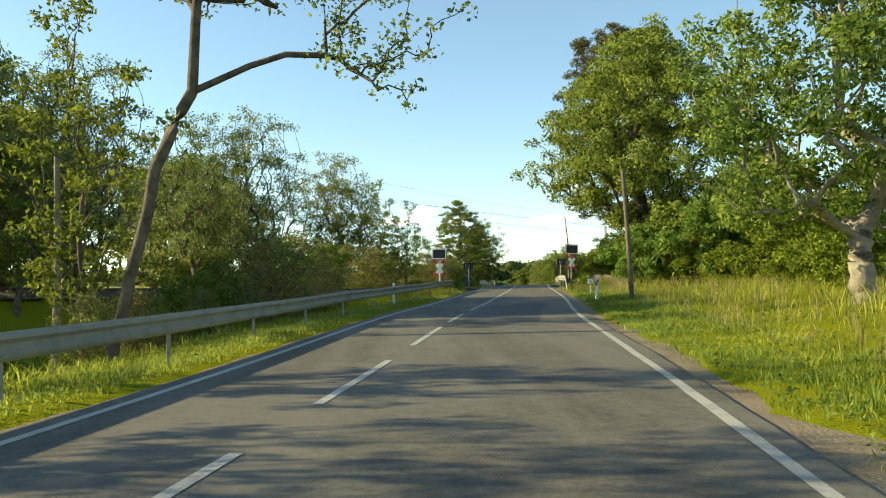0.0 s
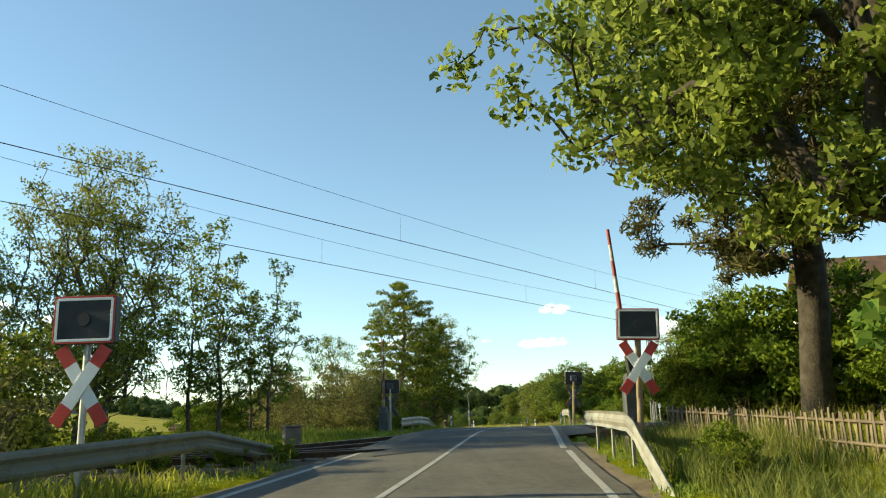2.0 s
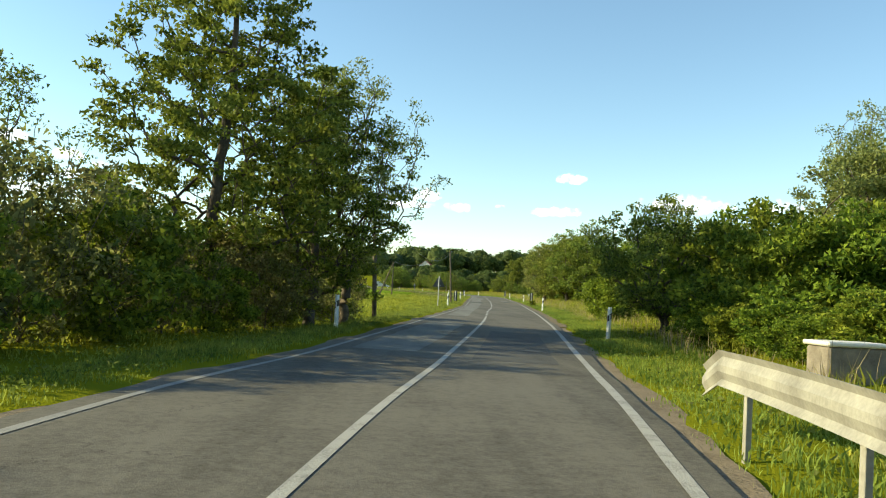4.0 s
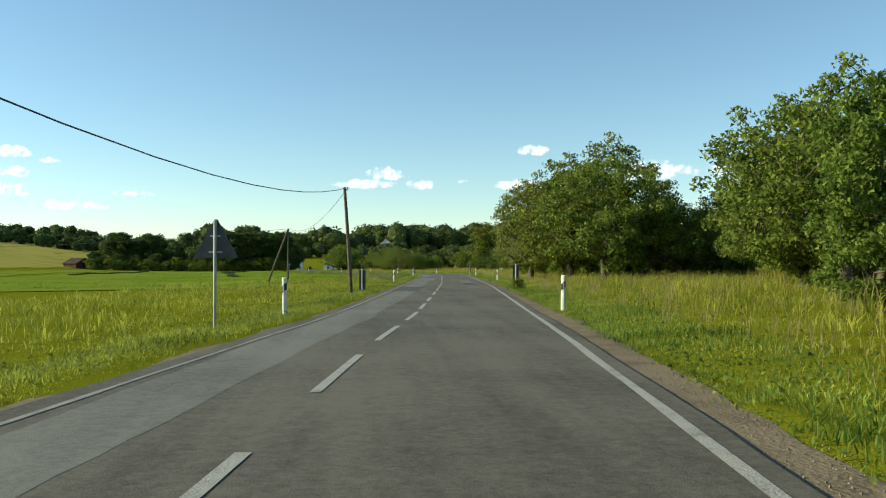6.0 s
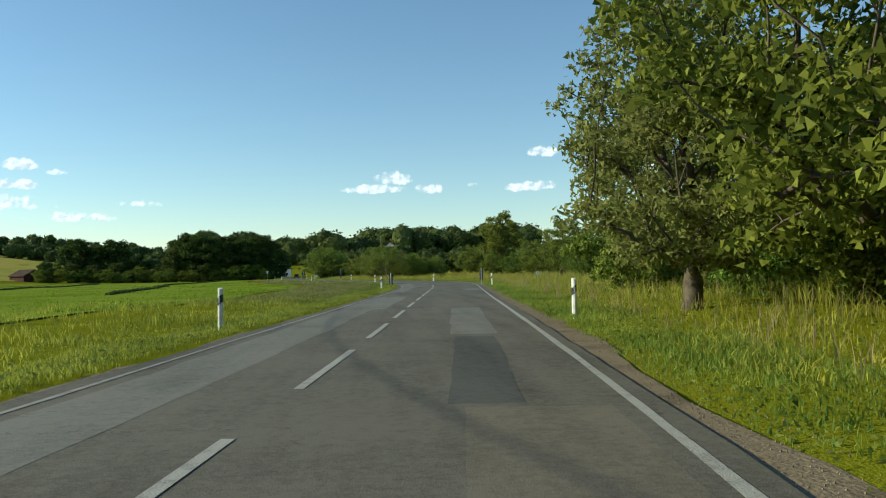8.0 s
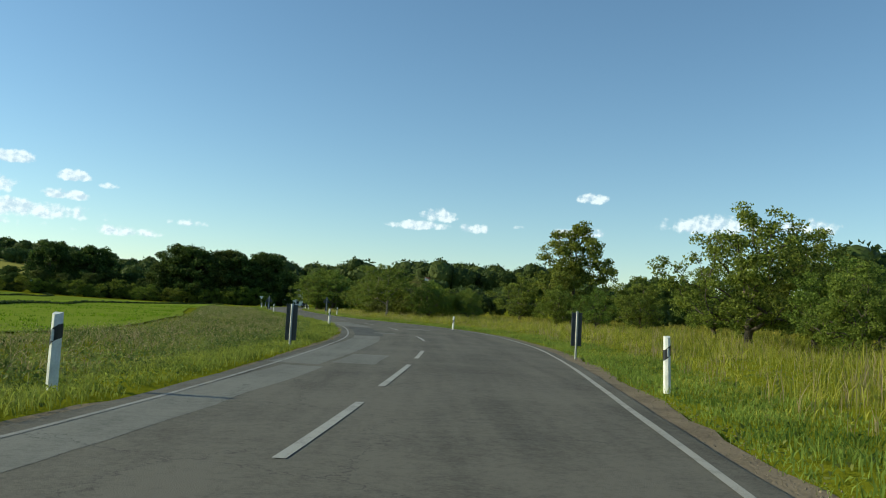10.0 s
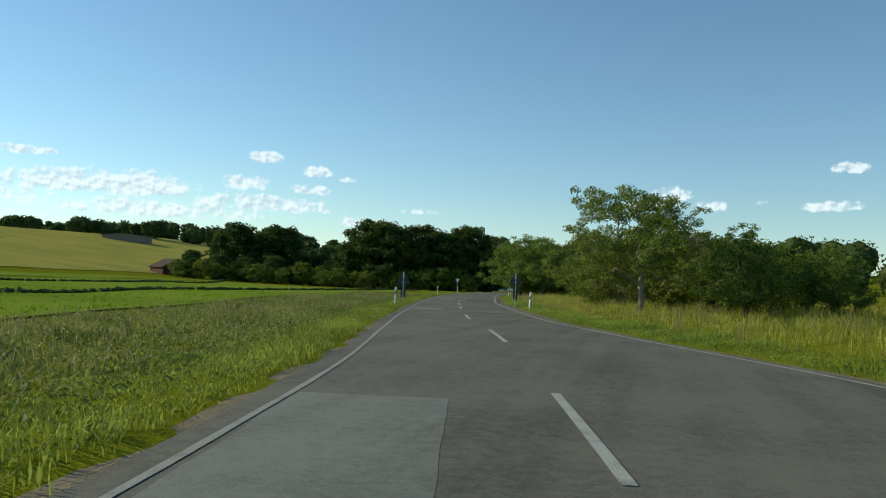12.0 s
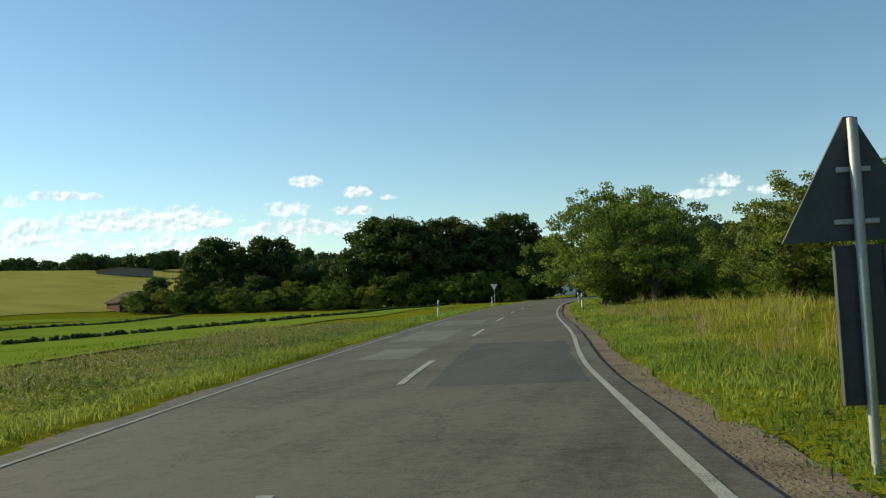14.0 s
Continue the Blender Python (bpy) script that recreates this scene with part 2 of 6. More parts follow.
F_GRASS = foliage("grass_blade", (0.080, 0.125, 0.018), (0.350, 0.400, 0.075), 0.5, patches=0.6)
F_TALL = foliage("tall_grass_blade", (0.105, 0.135, 0.016), (0.500, 0.460, 0.080), 0.5, patches=0.7)
F_DRY = foliage("dry_seed_stem", (0.24, 0.19, 0.10), (0.44, 0.36, 0.21), 0.4)
F_SCRUB = foliage("dry_scrub_leaf", (0.105, 0.106, 0.034), (0.265, 0.255, 0.085), 0.55)
F_WEED = foliage("weed_leaf", (0.052, 0.088, 0.020), (0.26, 0.285, 0.075), 0.45, patches=0.9)
F_CROP = foliage("crop_leaf", (0.085, 0.140, 0.004), (0.230, 0.300, 0.014), 0.5)
F_WOODS = foliage("distant_wood_leaf", (0.039, 0.064, 0.018), (0.106, 0.137, 0.036), 0.3)

# ---- mesh helpers ----


def np_mesh(name, verts, faces, material, smooth=False):
    """A mesh from arrays: verts (n, 3), faces (m, 3) or (m, 4)."""
    me = bpy.data.meshes.new(name)
    k = faces.shape[1]
    me.vertices.add(len(verts))
    me.vertices.foreach_set("co", np.ascontiguousarray(verts, dtype=np.float32).ravel())
    me.loops.add(faces.size)
    me.loops.foreach_set("vertex_index", np.ascontiguousarray(faces, dtype=np.int32).ravel())
    me.polygons.add(len(faces))
    me.polygons.foreach_set("loop_start", np.arange(0, faces.size, k, dtype=np.int32))
    me.polygons.foreach_set("use_smooth", np.full(len(faces), smooth))
    me.update(calc_edges=True)
    me.validate()
    me.materials.append(material)
    return me


def part(name, bm, material, parent=None, label="", smooth=False):
    """Links a bmesh (or a ready mesh) as one mesh object under a thing or a part."""
    if isinstance(bm, bmesh.types.BMesh):
        bmesh.ops.recalc_face_normals(bm, faces=bm.faces)
        me = bpy.data.meshes.new(name)
        bm.to_mesh(me)
        bm.free()
        me.materials.append(material)
        if smooth:
            for f in me.polygons:
                f.use_smooth = True
    else:
        me = bm
    ob = new(name, me)
    if parent:
        ob.parent = parent
    if label:
        ob["label"] = label
    return ob


def box(bm, size, centre=(0, 0, 0), bevel=0.0, rot=None):
    made = bmesh.ops.create_cube(bm, size=1)["verts"]
    bmesh.ops.scale(bm, vec=size, verts=made)
    if bevel:
        edges = list({e for v in made for e in v.link_edges})
        res = bmesh.ops.bevel(bm, geom=edges, offset=bevel, segments=1, affect='EDGES')
        made = list({v for f in res["faces"] for v in f.verts} | {v for v in made if v.is_valid})
    if rot is not None:
        bmesh.ops.rotate(bm, cent=(0, 0, 0), matrix=rot, verts=made)
    bmesh.ops.translate(bm, vec=centre, verts=made)
    return bm


def boxes(*specs):
    bm = bmesh.new()
    for sp in specs:
        box(bm, *sp)
    return bm


def tube_arrays(points, radii, sides=6):
    """Rings of a tapered tube along points."""
    pts = np.asarray(points, float)
    n = len(pts)
    tang = np.gradient(pts, axis=0)
    tang /= np.linalg.norm(tang, axis=1, keepdims=True) + 1e-9
    ref = np.where(np.abs(tang[:, 2:3]) > 0.9, np.array([[1.0, 0, 0]]), np.array([[0, 0, 1.0]]))
    u = np.cross(tang, ref)
    u /= np.linalg.norm(u, axis=1, keepdims=True) + 1e-9
    w = np.cross(tang, u)
    ang = np.arange(sides) * 2 * np.pi / sides
    ring = u[:, None] * np.cos(ang)[None, :, None] + w[:, None] * np.sin(ang)[None, :, None]
    v = (pts[:, None] + ring * np.asarray(radii)[:, None, None]).reshape(-1, 3)
    i = np.arange(n - 1)[:, None] * sides
    j = np.arange(sides)[None]
    a, b2 = i + j, i + (j + 1) % sides
    f = np.stack([a, b2, b2 + sides, a + sides], 2).reshape(-1, 4)
    return v, f


def join_arrays(pieces):
    vs, fs, off = [], [], 0
    for v, f in pieces:
        vs.append(v)
        fs.append(f + off)
        off += len(v)
    return np.concatenate(vs), np.concatenate(fs)


def tube(name, points, radii, material, parent=None, sides=8, label=""):
    if np.isscalar(radii):
        radii = [radii] * len(points)
    v, f = tube_arrays(points, radii, sides)
    return part(name, np_mesh(name, v, f, material, True), material, parent, label)


def thing(name, label, category, m=None, group="", kind=""):
    e = new(name)
    tagged(e, label, category, group, kind)
    if m is not None:
        e.matrix_basis = m
    return e


# ---- the line of the road: x, y of the centre line, width to the left and to the right line ----
LINE = [(-14.0, -70, 2.0, 3.6), (-7.0, -28, 2.0, 3.6), (-0.75, 8, 2.0, 3.6), (1.9, 23.5, 2.2, 3.3), (3.75, 32.3, 2.1, 3.05),
        (5.3, 40.4, 2.1, 2.85), (9.1, 60.5, 1.95, 2.35), (11.0, 68.5, 2.1, 2.2), (12.6, 79.1, 2.4, 2.55),
        (13.5, 84.5, 2.25, 2.5), (16.5, 105, 2.3, 2.8), (18.98, 124.6, 2.03, 3.14), (20.22, 133.1, 2.07, 2.98),
        (23.3, 159.2, 2.4, 3.2), (24.6, 170.9, 2.5, 3.25), (26.7, 192, 2.35, 3.3), (28.4, 209, 2.25, 3.4),
        (29.2, 217.2, 2.3, 3.5), (30.1, 230, 2.8, 3.9), (30.2, 240, 3.0, 4.3), (28.75, 254, 2.95, 5.15),
        (25.95, 268, 2.85, 5.0), (23.3, 278.5, 2.9, 3.6), (20.5, 288, 2.6, 2.95), (13.6, 316.5, 2.5, 2.72),
        (11.2, 328.9, 2.7, 2.85), (8.4, 344, 3.0, 2.7), (5.6, 360, 3.0, 2.8), (2.3, 382, 3.0, 2.9), (-0.5, 410, 3, 3),
        (-2.0, 445, 3, 3), (-2.0, 490, 3, 3), (0, 560, 3, 3), (10, 700, 3, 3)]
LEVEL = [(-80, -5.4), (-40, -4.35), (0, -3.13), (8.8, -2.86), (17.5, -2.53), (26.3, -2.18), (35, -1.81), (43.7, -1.46), (52.7, -1.14),
         (61.6, -0.70), (66, -0.60), (70.7, -0.58), (75, -0.59), (82, -0.60), (95, -0.64), (118, -0.72), (300, -0.68), (700, -0.68)]


def spline(rows, n=12):
    """A smooth line through the rows (Catmull-Rom), n steps to a span."""
    r = np.array(rows, float)
    out = []
    for i in range(len(r) - 1):
        p0, p1, p2, p3 = r[max(i - 1, 0)], r[i], r[i + 1], r[min(i + 2, len(r) - 1)]
        d = np.hypot(*(p2 - p1)[:2])
        m1 = (p2 - p0) / max(np.hypot(*(p2 - p0)[:2]), 1e-6) * d
        m2 = (p3 - p1) / max(np.hypot(*(p3 - p1)[:2]), 1e-6) * d
        t = np.linspace(0, 1, n, endpoint=False)[:, None]
        out.append((2 * t**3 - 3 * t**2 + 1) * p1 + (t**3 - 2 * t**2 + t) * m1 + (-2 * t**3 + 3 * t**2) * p2 + (t**3 - t**2) * m2)
    out.append(r[-1:])
    return np.concatenate(out)


AXIS = spline(LINE)
STEP = np.hypot(*np.diff(AXIS[:, :2], axis=0).T)
ARC = np.concatenate([[0], np.cumsum(STEP)])
DIRN = np.gradient(AXIS[:, :2], axis=0)
DIRN /= np.linalg.norm(DIRN, axis=1, keepdims=True)


def road_z(y):
    lv = np.array(LEVEL)
    k = np.ones(5) / 5
    yy = np.arange(-80, 701, 2.0)
    zz = np.convolve(np.pad(np.interp(yy, lv[:, 0], lv[:, 1]), 2, mode='edge'), k, mode='valid')
    return np.interp(y, yy, zz)


def along(y):
    """At the centre line's y: point, heading, widths, arc length."""
    x = np.interp(y, AXIS[:, 1], AXIS[:, 0])
    d = np.array([np.interp(y, AXIS[:, 1], DIRN[:, 0]), np.interp(y, AXIS[:, 1], DIRN[:, 1])])
    d /= np.linalg.norm(d)
    return np.array([x, y]), d, np.interp(y, AXIS[:, 1], AXIS[:, 2]), np.interp(y, AXIS[:, 1], AXIS[:, 3])


def lateral(x, y):
    """Signed distance from the centre line (right is positive), the nearest axis index."""
    x, y = np.atleast_1d(np.asarray(x, float)), np.atleast_1d(np.asarray(y, float))
    lat, idx = np.empty(len(x)), np.empty(len(x), int)
    for a in range(0, len(x), 20000):
        xs, ys = x[a:a + 20000], y[a:a + 20000]
        d2 = (xs[:, None] - AXIS[None, :, 0])**2 + (ys[:, None] - AXIS[None, :, 1])**2
        k = d2.argmin(1)
        dx, dy = xs - AXIS[k, 0], ys - AXIS[k, 1]
        side = dx * DIRN[k, 1] - dy * DIRN[k, 0]
        lat[a:a + 20000] = np.sign(side) * np.sqrt(d2[np.arange(len(xs)), k])
        idx[a:a + 20000] = k
    return lat, idx


def smooth01(t):
    t = np.clip(t, 0, 1)
    return t * t * (3 - 2 * t)


TRACK_P = np.array([12.3, 63.9])
TRACK_D = np.array([0.68, 0.733])
TRACK_D = TRACK_D / np.linalg.norm(TRACK_D)
TRACK_N = np.array([-TRACK_D[1], TRACK_D[0]])


def ground_z(x, y, under_road=True):
    """Height of the land."""
    x, y = np.atleast_1d(np.asarray(x, float)), np.atleast_1d(np.asarray(y, float))
    lat, k = lateral(x, y)
    yc = AXIS[k, 1]
    zr = road_z(yc)
    e = np.where(lat < 0, -lat - AXIS[k, 2], lat - AXIS[k, 3])
    bank = np.where(lat > 0, 0.30 * smooth01((e - 1.0) / 5) + 0.25 * smooth01((e - 8) / 20),
                    -0.20 * smooth01((e - 0.8) / 2.0) - 0.25 * smooth01((e - 6) / 20))
    low = -1.2 * smooth01((e - 2.5) / 7) * smooth01((62 - yc) / 30) * (lat < 0)
    hill = np.where(lat < 0, 0.02 * np.maximum(0, -lat - 50) + 0.10 * np.maximum(0, -lat - 85), 0.004 * np.maximum(0, lat - 60))
    hill = np.minimum(hill, 17) * smooth01((y - 60) / 120)
    far = np.where(lat < 0, 18 - 11 * smooth01((-lat - 20) / 90), 18) * smooth01((y - 450) / 420)
    z = zr + bank + low + hill + far
    z += 0.10 * np.sin(x * 0.23 + 1) * np.sin(y * 0.19) * smooth01((e - 3) / 6)
    lim = np.where(lat > 0, np.where(yc > 104, 1.1, 0.8), 0.6)
    z -= np.where(e < lim, 0.10 * smooth01((lim - e) / 0.4), 0.0)
    # the railway bed is level with the road
    s = (x - TRACK_P[0]) * TRACK_D[0] + (y - TRACK_P[1]) * TRACK_D[1]
    n = (x - TRACK_P[0]) * TRACK_N[0] + (y - TRACK_P[1]) * TRACK_N[1]
    zt = road_z(63.6) - 0.28 + 0.055 * np.clip(y - 63.6, -7, 0) + 0.012 * np.clip(y - 63.6, 0, 14)
    w = smooth01((6.5 - np.abs(n)) / 3.0) * smooth01((150 - np.abs(s)) / 60) * smooth01((e - 0.2) / 1.5)
    return z * (1 - w) + zt * w


def gz(x, y):
    return float(ground_z([x], [y])[0])


def grid_mesh(name, xs, ys, material, lift=0.0, smooth=True):
    X, Y = np.meshgrid(xs, ys)
    Z = ground_z(X.ravel(), Y.ravel()) + lift
    v = np.stack([X.ravel(), Y.ravel(), Z], 1)
    nx, ny = len(xs), len(ys)
    i = (np.arange(ny - 1)[:, None] * nx + np.arange(nx - 1)[None]).ravel()
    f = np.stack([i, i + 1, i + 1 + nx, i + nx], 1)
    return np_mesh(name, v, f, material, smooth)


# ---- ground ----
def stretch(a, b, fine, far_lo, far_hi, n):
    mid = np.arange(a, b, fine)
    lo = a - np.geomspace(fine, a - far_lo, n)[::-1]
    hi = b + np.geomspace(fine * 0.5, far_hi - b, n)
    return np.concatenate([lo, mid, hi])


ground = new("ground", grid_mesh("ground", stretch(-24, 60, 0.7, -2600, 2600, 60), stretch(-40, 400, 1.2, -900, 3600, 55), M_GROUND))
tagged(ground, "rough green meadow ground with uneven grass verges", "ground", kind="structure")


def strip(name, y0, y1, left, right, lift, material, label, category="road", step=0.8, thick=0.0):
    """A ribbon that follows the road; left and right give offsets from the centre line at index arrays."""
    ys = np.arange(y0, y1 + 1e-6, step)
    P, D, WL, WR = [], [], [], []
    for y in ys:
        p, d, wl, wr = along(y)
        P.append(p), D.append(d), WL.append(wl), WR.append(wr)
    P, D, WL, WR = np.array(P), np.array(D), np.array(WL), np.array(WR)
    nrm = np.stack([D[:, 1], -D[:, 0]], 1)
    a, c = left(ys, WL, WR), right(ys, WL, WR)
    A, C = P + nrm * a[:, None], P + nrm * c[:, None]
    z = road_z(ys) + lift
    v = [np.column_stack([A, z]), np.column_stack([C, z])]
    if thick:
        v += [np.column_stack([A, z - thick]), np.column_stack([C, z - thick])]
    n = len(ys)
    i = np.arange(n - 1)
    f = [np.stack([i, n + i, n + i + 1, i + 1], 1)]
    if thick:
        f += [np.stack([i + 2 * n, i, i + 1, i + 1 + 2 * n], 1), np.stack([n + i, 3 * n + i, 3 * n + i + 1, n + i + 1], 1)]
    ob = new(name, np_mesh(name, np.concatenate(v), np.concatenate(f), material))
    return tagged(ob, label, category, kind="structure")


def ragged(ys, amount, seed):
    r = np.random.RandomState(seed)
    k = r.uniform(-1, 1, len(ys))
    return np.convolve(k, np.ones(3) / 3, mode='same') * amount


strip("road", -70, 560, lambda y, l, r: -l - 0.32 + ragged(y, 0.06, 1), lambda y, l, r: r + 0.28 + ragged(y, 0.06, 2), 0.0, M_ASPHALT,
      "grey patched asphalt of a narrow country road", "road", thick=0.08)
for a, c, wd in ((-40, 56, 0.62), (70.5, 104, 0.5), (104, 380, 0.66)):
    strip("shoulder", a, c, lambda y, l, r: r + 0.24, lambda y, l, r: r + 0.24 + wd * (0.85 + 0.15 * np.sin(y * 0.11)) + ragged(y, 0.25, 3), -0.035, M_GRAVEL,
          "brown gravel shoulder beside the asphalt", "shoulder")
strip("shoulder", -40, 380, lambda y, l, r: -l - 0.55 + ragged(y, 0.12, 4), lambda y, l, r: -l - 0.26, -0.035, M_GRAVEL,
      "thin strip of earth beside the asphalt", "shoulder")
for a, c, mt in ((-70, 24, M_LINEWORN), (24, 53, M_LINE), (70, 205, M_LINE)):
    strip("edge_line", a, c, lambda y, l, r: r - 0.04 + ragged(y, 0.02, 5), lambda y, l, r: r + 0.075 + ragged(y, 0.02, 6), 0.006, mt,
          "worn white edge line on the asphalt", "road marking")
strip("edge_line", 205, 560, lambda y, l, r: r - 0.05 + ragged(y, 0.016, 31), lambda y, l, r: r + 0.045 + ragged(y, 0.016, 32), 0.006, M_LINEWORN,
      "worn white edge line on the asphalt", "road marking")
OVER = lambda y: (10.25 + (y - 53.5) * 0.183 - np.interp(y, AXIS[:, 1], AXIS[:, 0])) * 0.984
strip("edge_line", 53.4, 70, lambda y, l, r: OVER(y) - 0.07, lambda y, l, r: OVER(y) + 0.07, 0.008, M_LINE, "broad white line over the level crossing", "road marking")
strip("edge_line", -70, 54, lambda y, l, r: -l - 0.06 + ragged(y, 0.012, 7), lambda y, l, r: -l + 0.06 + ragged(y, 0.012, 8), 0.006, M_LINE,
      "worn white edge line on the asphalt", "road marking")
strip("edge_line", 76, 104, lambda y, l, r: -l - 0.05 + ragged(y, 0.02, 11), lambda y, l, r: -l + 0.05 + ragged(y, 0.02, 12), 0.006, M_LINEFAINT,
      "nearly worn away white edge line", "road marking")
strip("edge_line", 104, 205, lambda y, l, r: -l - 0.04 + ragged(y, 0.03, 9), lambda y, l, r: -l + 0.035 + ragged(y, 0.03, 10), 0.006, M_LINEFAINT,
      "worn white edge line on the asphalt", "road marking")
strip("edge_line", 205, 560, lambda y, l, r: -l - 0.05 + ragged(y, 0.02, 9), lambda y, l, r: -l + 0.02 + ragged(y, 0.02, 10), 0.006, M_LINEFAINT,
      "thin faded edge line half covered by the verge", "road marking")
# centre line: long dashes before the crossing, unbroken round it, warning dashes after
strip("centre_line", 26, 63, lambda y, l, r: 0 * y - 0.05, lambda y, l, r: 0 * y + 0.05, 0.006, M_LINE, "worn white unbroken centre line", "road marking")
strip("centre_line", 69, 112, lambda y, l, r: 0 * y - 0.05, lambda y, l, r: 0 * y + 0.05, 0.006, M_LINE, "worn white unbroken centre line", "road marking")
dashes = [(-10, -6.3), (-4.2, -0.4), (1.9, 5.8), (7.9, 11.9), (14.1, 18.6), (20.3, 24.0), (63.6, 65.2), (65.8, 67.4)]
dashes += [(a, a + 3.5) for a in (113.8, 119.6, 125.0, 130.0, 134.9, 140.1)] + [(a, a + 4.2) for a in (146.3, 152.7, 159.1, 165.8, 172.2, 178.6, 185.0, 191.2, 197.0, 202.6)]
dashes += [(208.2, 210.9), (213.2, 217.2), (219.3, 224.4), (226.7, 230.8), (238.4, 242.9), (252.2, 256.5), (262.6, 266.8), (275, 279.5), (286.0, 290.0), (297.8, 302), (306.5, 310.5),
           (316.4, 320.4), (328.6, 333), (340.6, 345.6), (353, 357), (365, 369), (377, 381)]
for a, c in dashes:
    strip("centre_dash", a, c, lambda y, l, r: 0 * y - 0.055, lambda y, l, r: 0 * y + 0.055, 0.006, M_LINE, "white dash of the centre line", "road marking", step=0.3)


def patch(y0, y1, a, c, material, label, lift=0.002, seed=0):
    strip("road_patch", y0, y1, lambda y, l, r: a + 0 * y + ragged(y, 0.05, seed), lambda y, l, r: c + 0 * y + ragged(y, 0.05, seed + 50), lift, material, label,
          "asphalt patch", step=0.5)


patch(110, 132, -1.9, -0.9, M_ASPHALT_PALE, "pale older asphalt along the edge", seed=21)
patch(132, 152, -1.95, -1.0, M_ASPHALT_PALE, "pale older asphalt along the edge", seed=22)
patch(160, 184, -2.2, -1.1, M_ASPHALT_PALE, "pale older asphalt along the edge", seed=23)
patch(157, 164.6, 1.75, 3.05, M_ASPHALT_BROWN, "brownish square asphalt repair", seed=1)
patch(164.7, 172.6, 1.6, 2.3, M_ASPHALT_DARK, "dark asphalt repair", seed=2)
patch(172.7, 184, 1.5, 2.4, M_ASPHALT_PALE, "pale asphalt repair", lift=0.003, seed=3)
patch(112, 156.8, 0.9, 2.7, M_ASPHALT, "long repaired strip of brownish asphalt", seed=31)
patch(152, 160, -2.3, -0.9, M_ASPHALT_DARK, "dark asphalt repair", seed=4)
patch(184, 197, -2.2, -0.7, M_ASPHALT_PALE, "pale asphalt repair beside the edge", seed=5)
patch(206, 222.9, -2.3, -1.5, M_ASPHALT_PALE, "pale asphalt repair along the bend", seed=6)
patch(223, 240.5, -2.75, -1.7, M_ASPHALT_PALE, "pale asphalt repair along the bend", lift=0.003, seed=26)
patch(223.8, 227.6, -1.6, -0.7, M_ASPHALT_PALE, "pale asphalt repair along the bend", seed=27)
patch(244.6, 246.2, -1.8, -0.8, M_ASPHALT_PALE, "narrow pale asphalt repair", lift=0.003, seed=28)
patch(241, 254, -2.75, -1.5, M_ASPHALT_DARK, "dark asphalt repair along the bend", seed=7)
patch(295, 297.5, -2.4, -0.95, M_ASPHALT_PALE, "pale asphalt bar across the lane", seed=29)
patch(294, 297, 1.0, 2.6, M_ASPHALT_BROWN, "brownish asphalt bar across the lane", seed=30)
patch(255, 266, -2.8, -1.2, M_ASPHALT_PALE, "pale asphalt repair along the bend", seed=8)
patch(254.5, 256.6, 0.9, 2.2, M_ASPHALT_PALE, "pale asphalt repair along the bend", seed=9)
patch(321, 324, -1.6, -0.6, M_ASPHALT_PALE, "pale asphalt repair", seed=11)
patch(327, 333, -2.2, -0.7, M_ASPHALT_PALE, "pale asphalt repair", seed=12)
patch(316, 325, 0.4, 2.6, M_ASPHALT_DARK, "dark asphalt repair", seed=13)
patch(338, 343, -2.6, -0.5, M_ASPHALT_PALE, "pale asphalt repair", seed=14)
patch(208, 212, 2.2, 3.2, M_ASPHALT_PALE, "pale crumbling asphalt at the edge", seed=15)
patch(20, 31, 0.3, 2.3, M_ASPHALT_DARK, "dark asphalt repair", seed=16)
patch(85, 96, 0.5, 2.0, M_ASPHALT_DARK, "dark asphalt repair", seed=17)
patch(86, 101, -1.9, -0.6, M_ASPHALT_PALE, "pale asphalt repair", seed=18)

# ---- fields ----
def field_mesh(name, y0, y1, o0, o1, material, lift, step=4.0, cols=24):
    ys = np.arange(y0, y1, step)
    offs = np.linspace(o0, o1, cols)
    pts = []
    for yy in ys:
        p, d, wl, wr = along(yy)
        nrm = np.array([d[1], -d[0]])
        pts.append(p[None] + nrm[None] * offs[:, None])
    pts = np.concatenate(pts)
    v = np.column_stack([pts, ground_z(pts[:, 0], pts[:, 1]) + lift])
    i = (np.arange(len(ys) - 1)[:, None] * cols + np.arange(cols - 1)[None]).ravel()
    return np_mesh(name, v, np.stack([i, i + cols, i + cols + 1, i + 1], 1), material, True)


tagged(new("crop_field", field_mesh("crop_field", 165, 415, -13, -62, M_CROP, 0.06)), "flat field of young bright green crop", "field", kind="structure")
tagged(new("crop_field", field_mesh("crop_field", 190, 420, -66, -84, M_CROP, 0.06)), "strip of young green crop behind a hedge bank", "field", kind="structure")
tagged(new("grain_field", field_mesh("grain_field", 150, 640, -92, -250, M_YELLOW, 0.10, 8.0, 30)), "yellowing grain field on the rising slope", "field", kind="structure")

# ---- leaves, trees ----


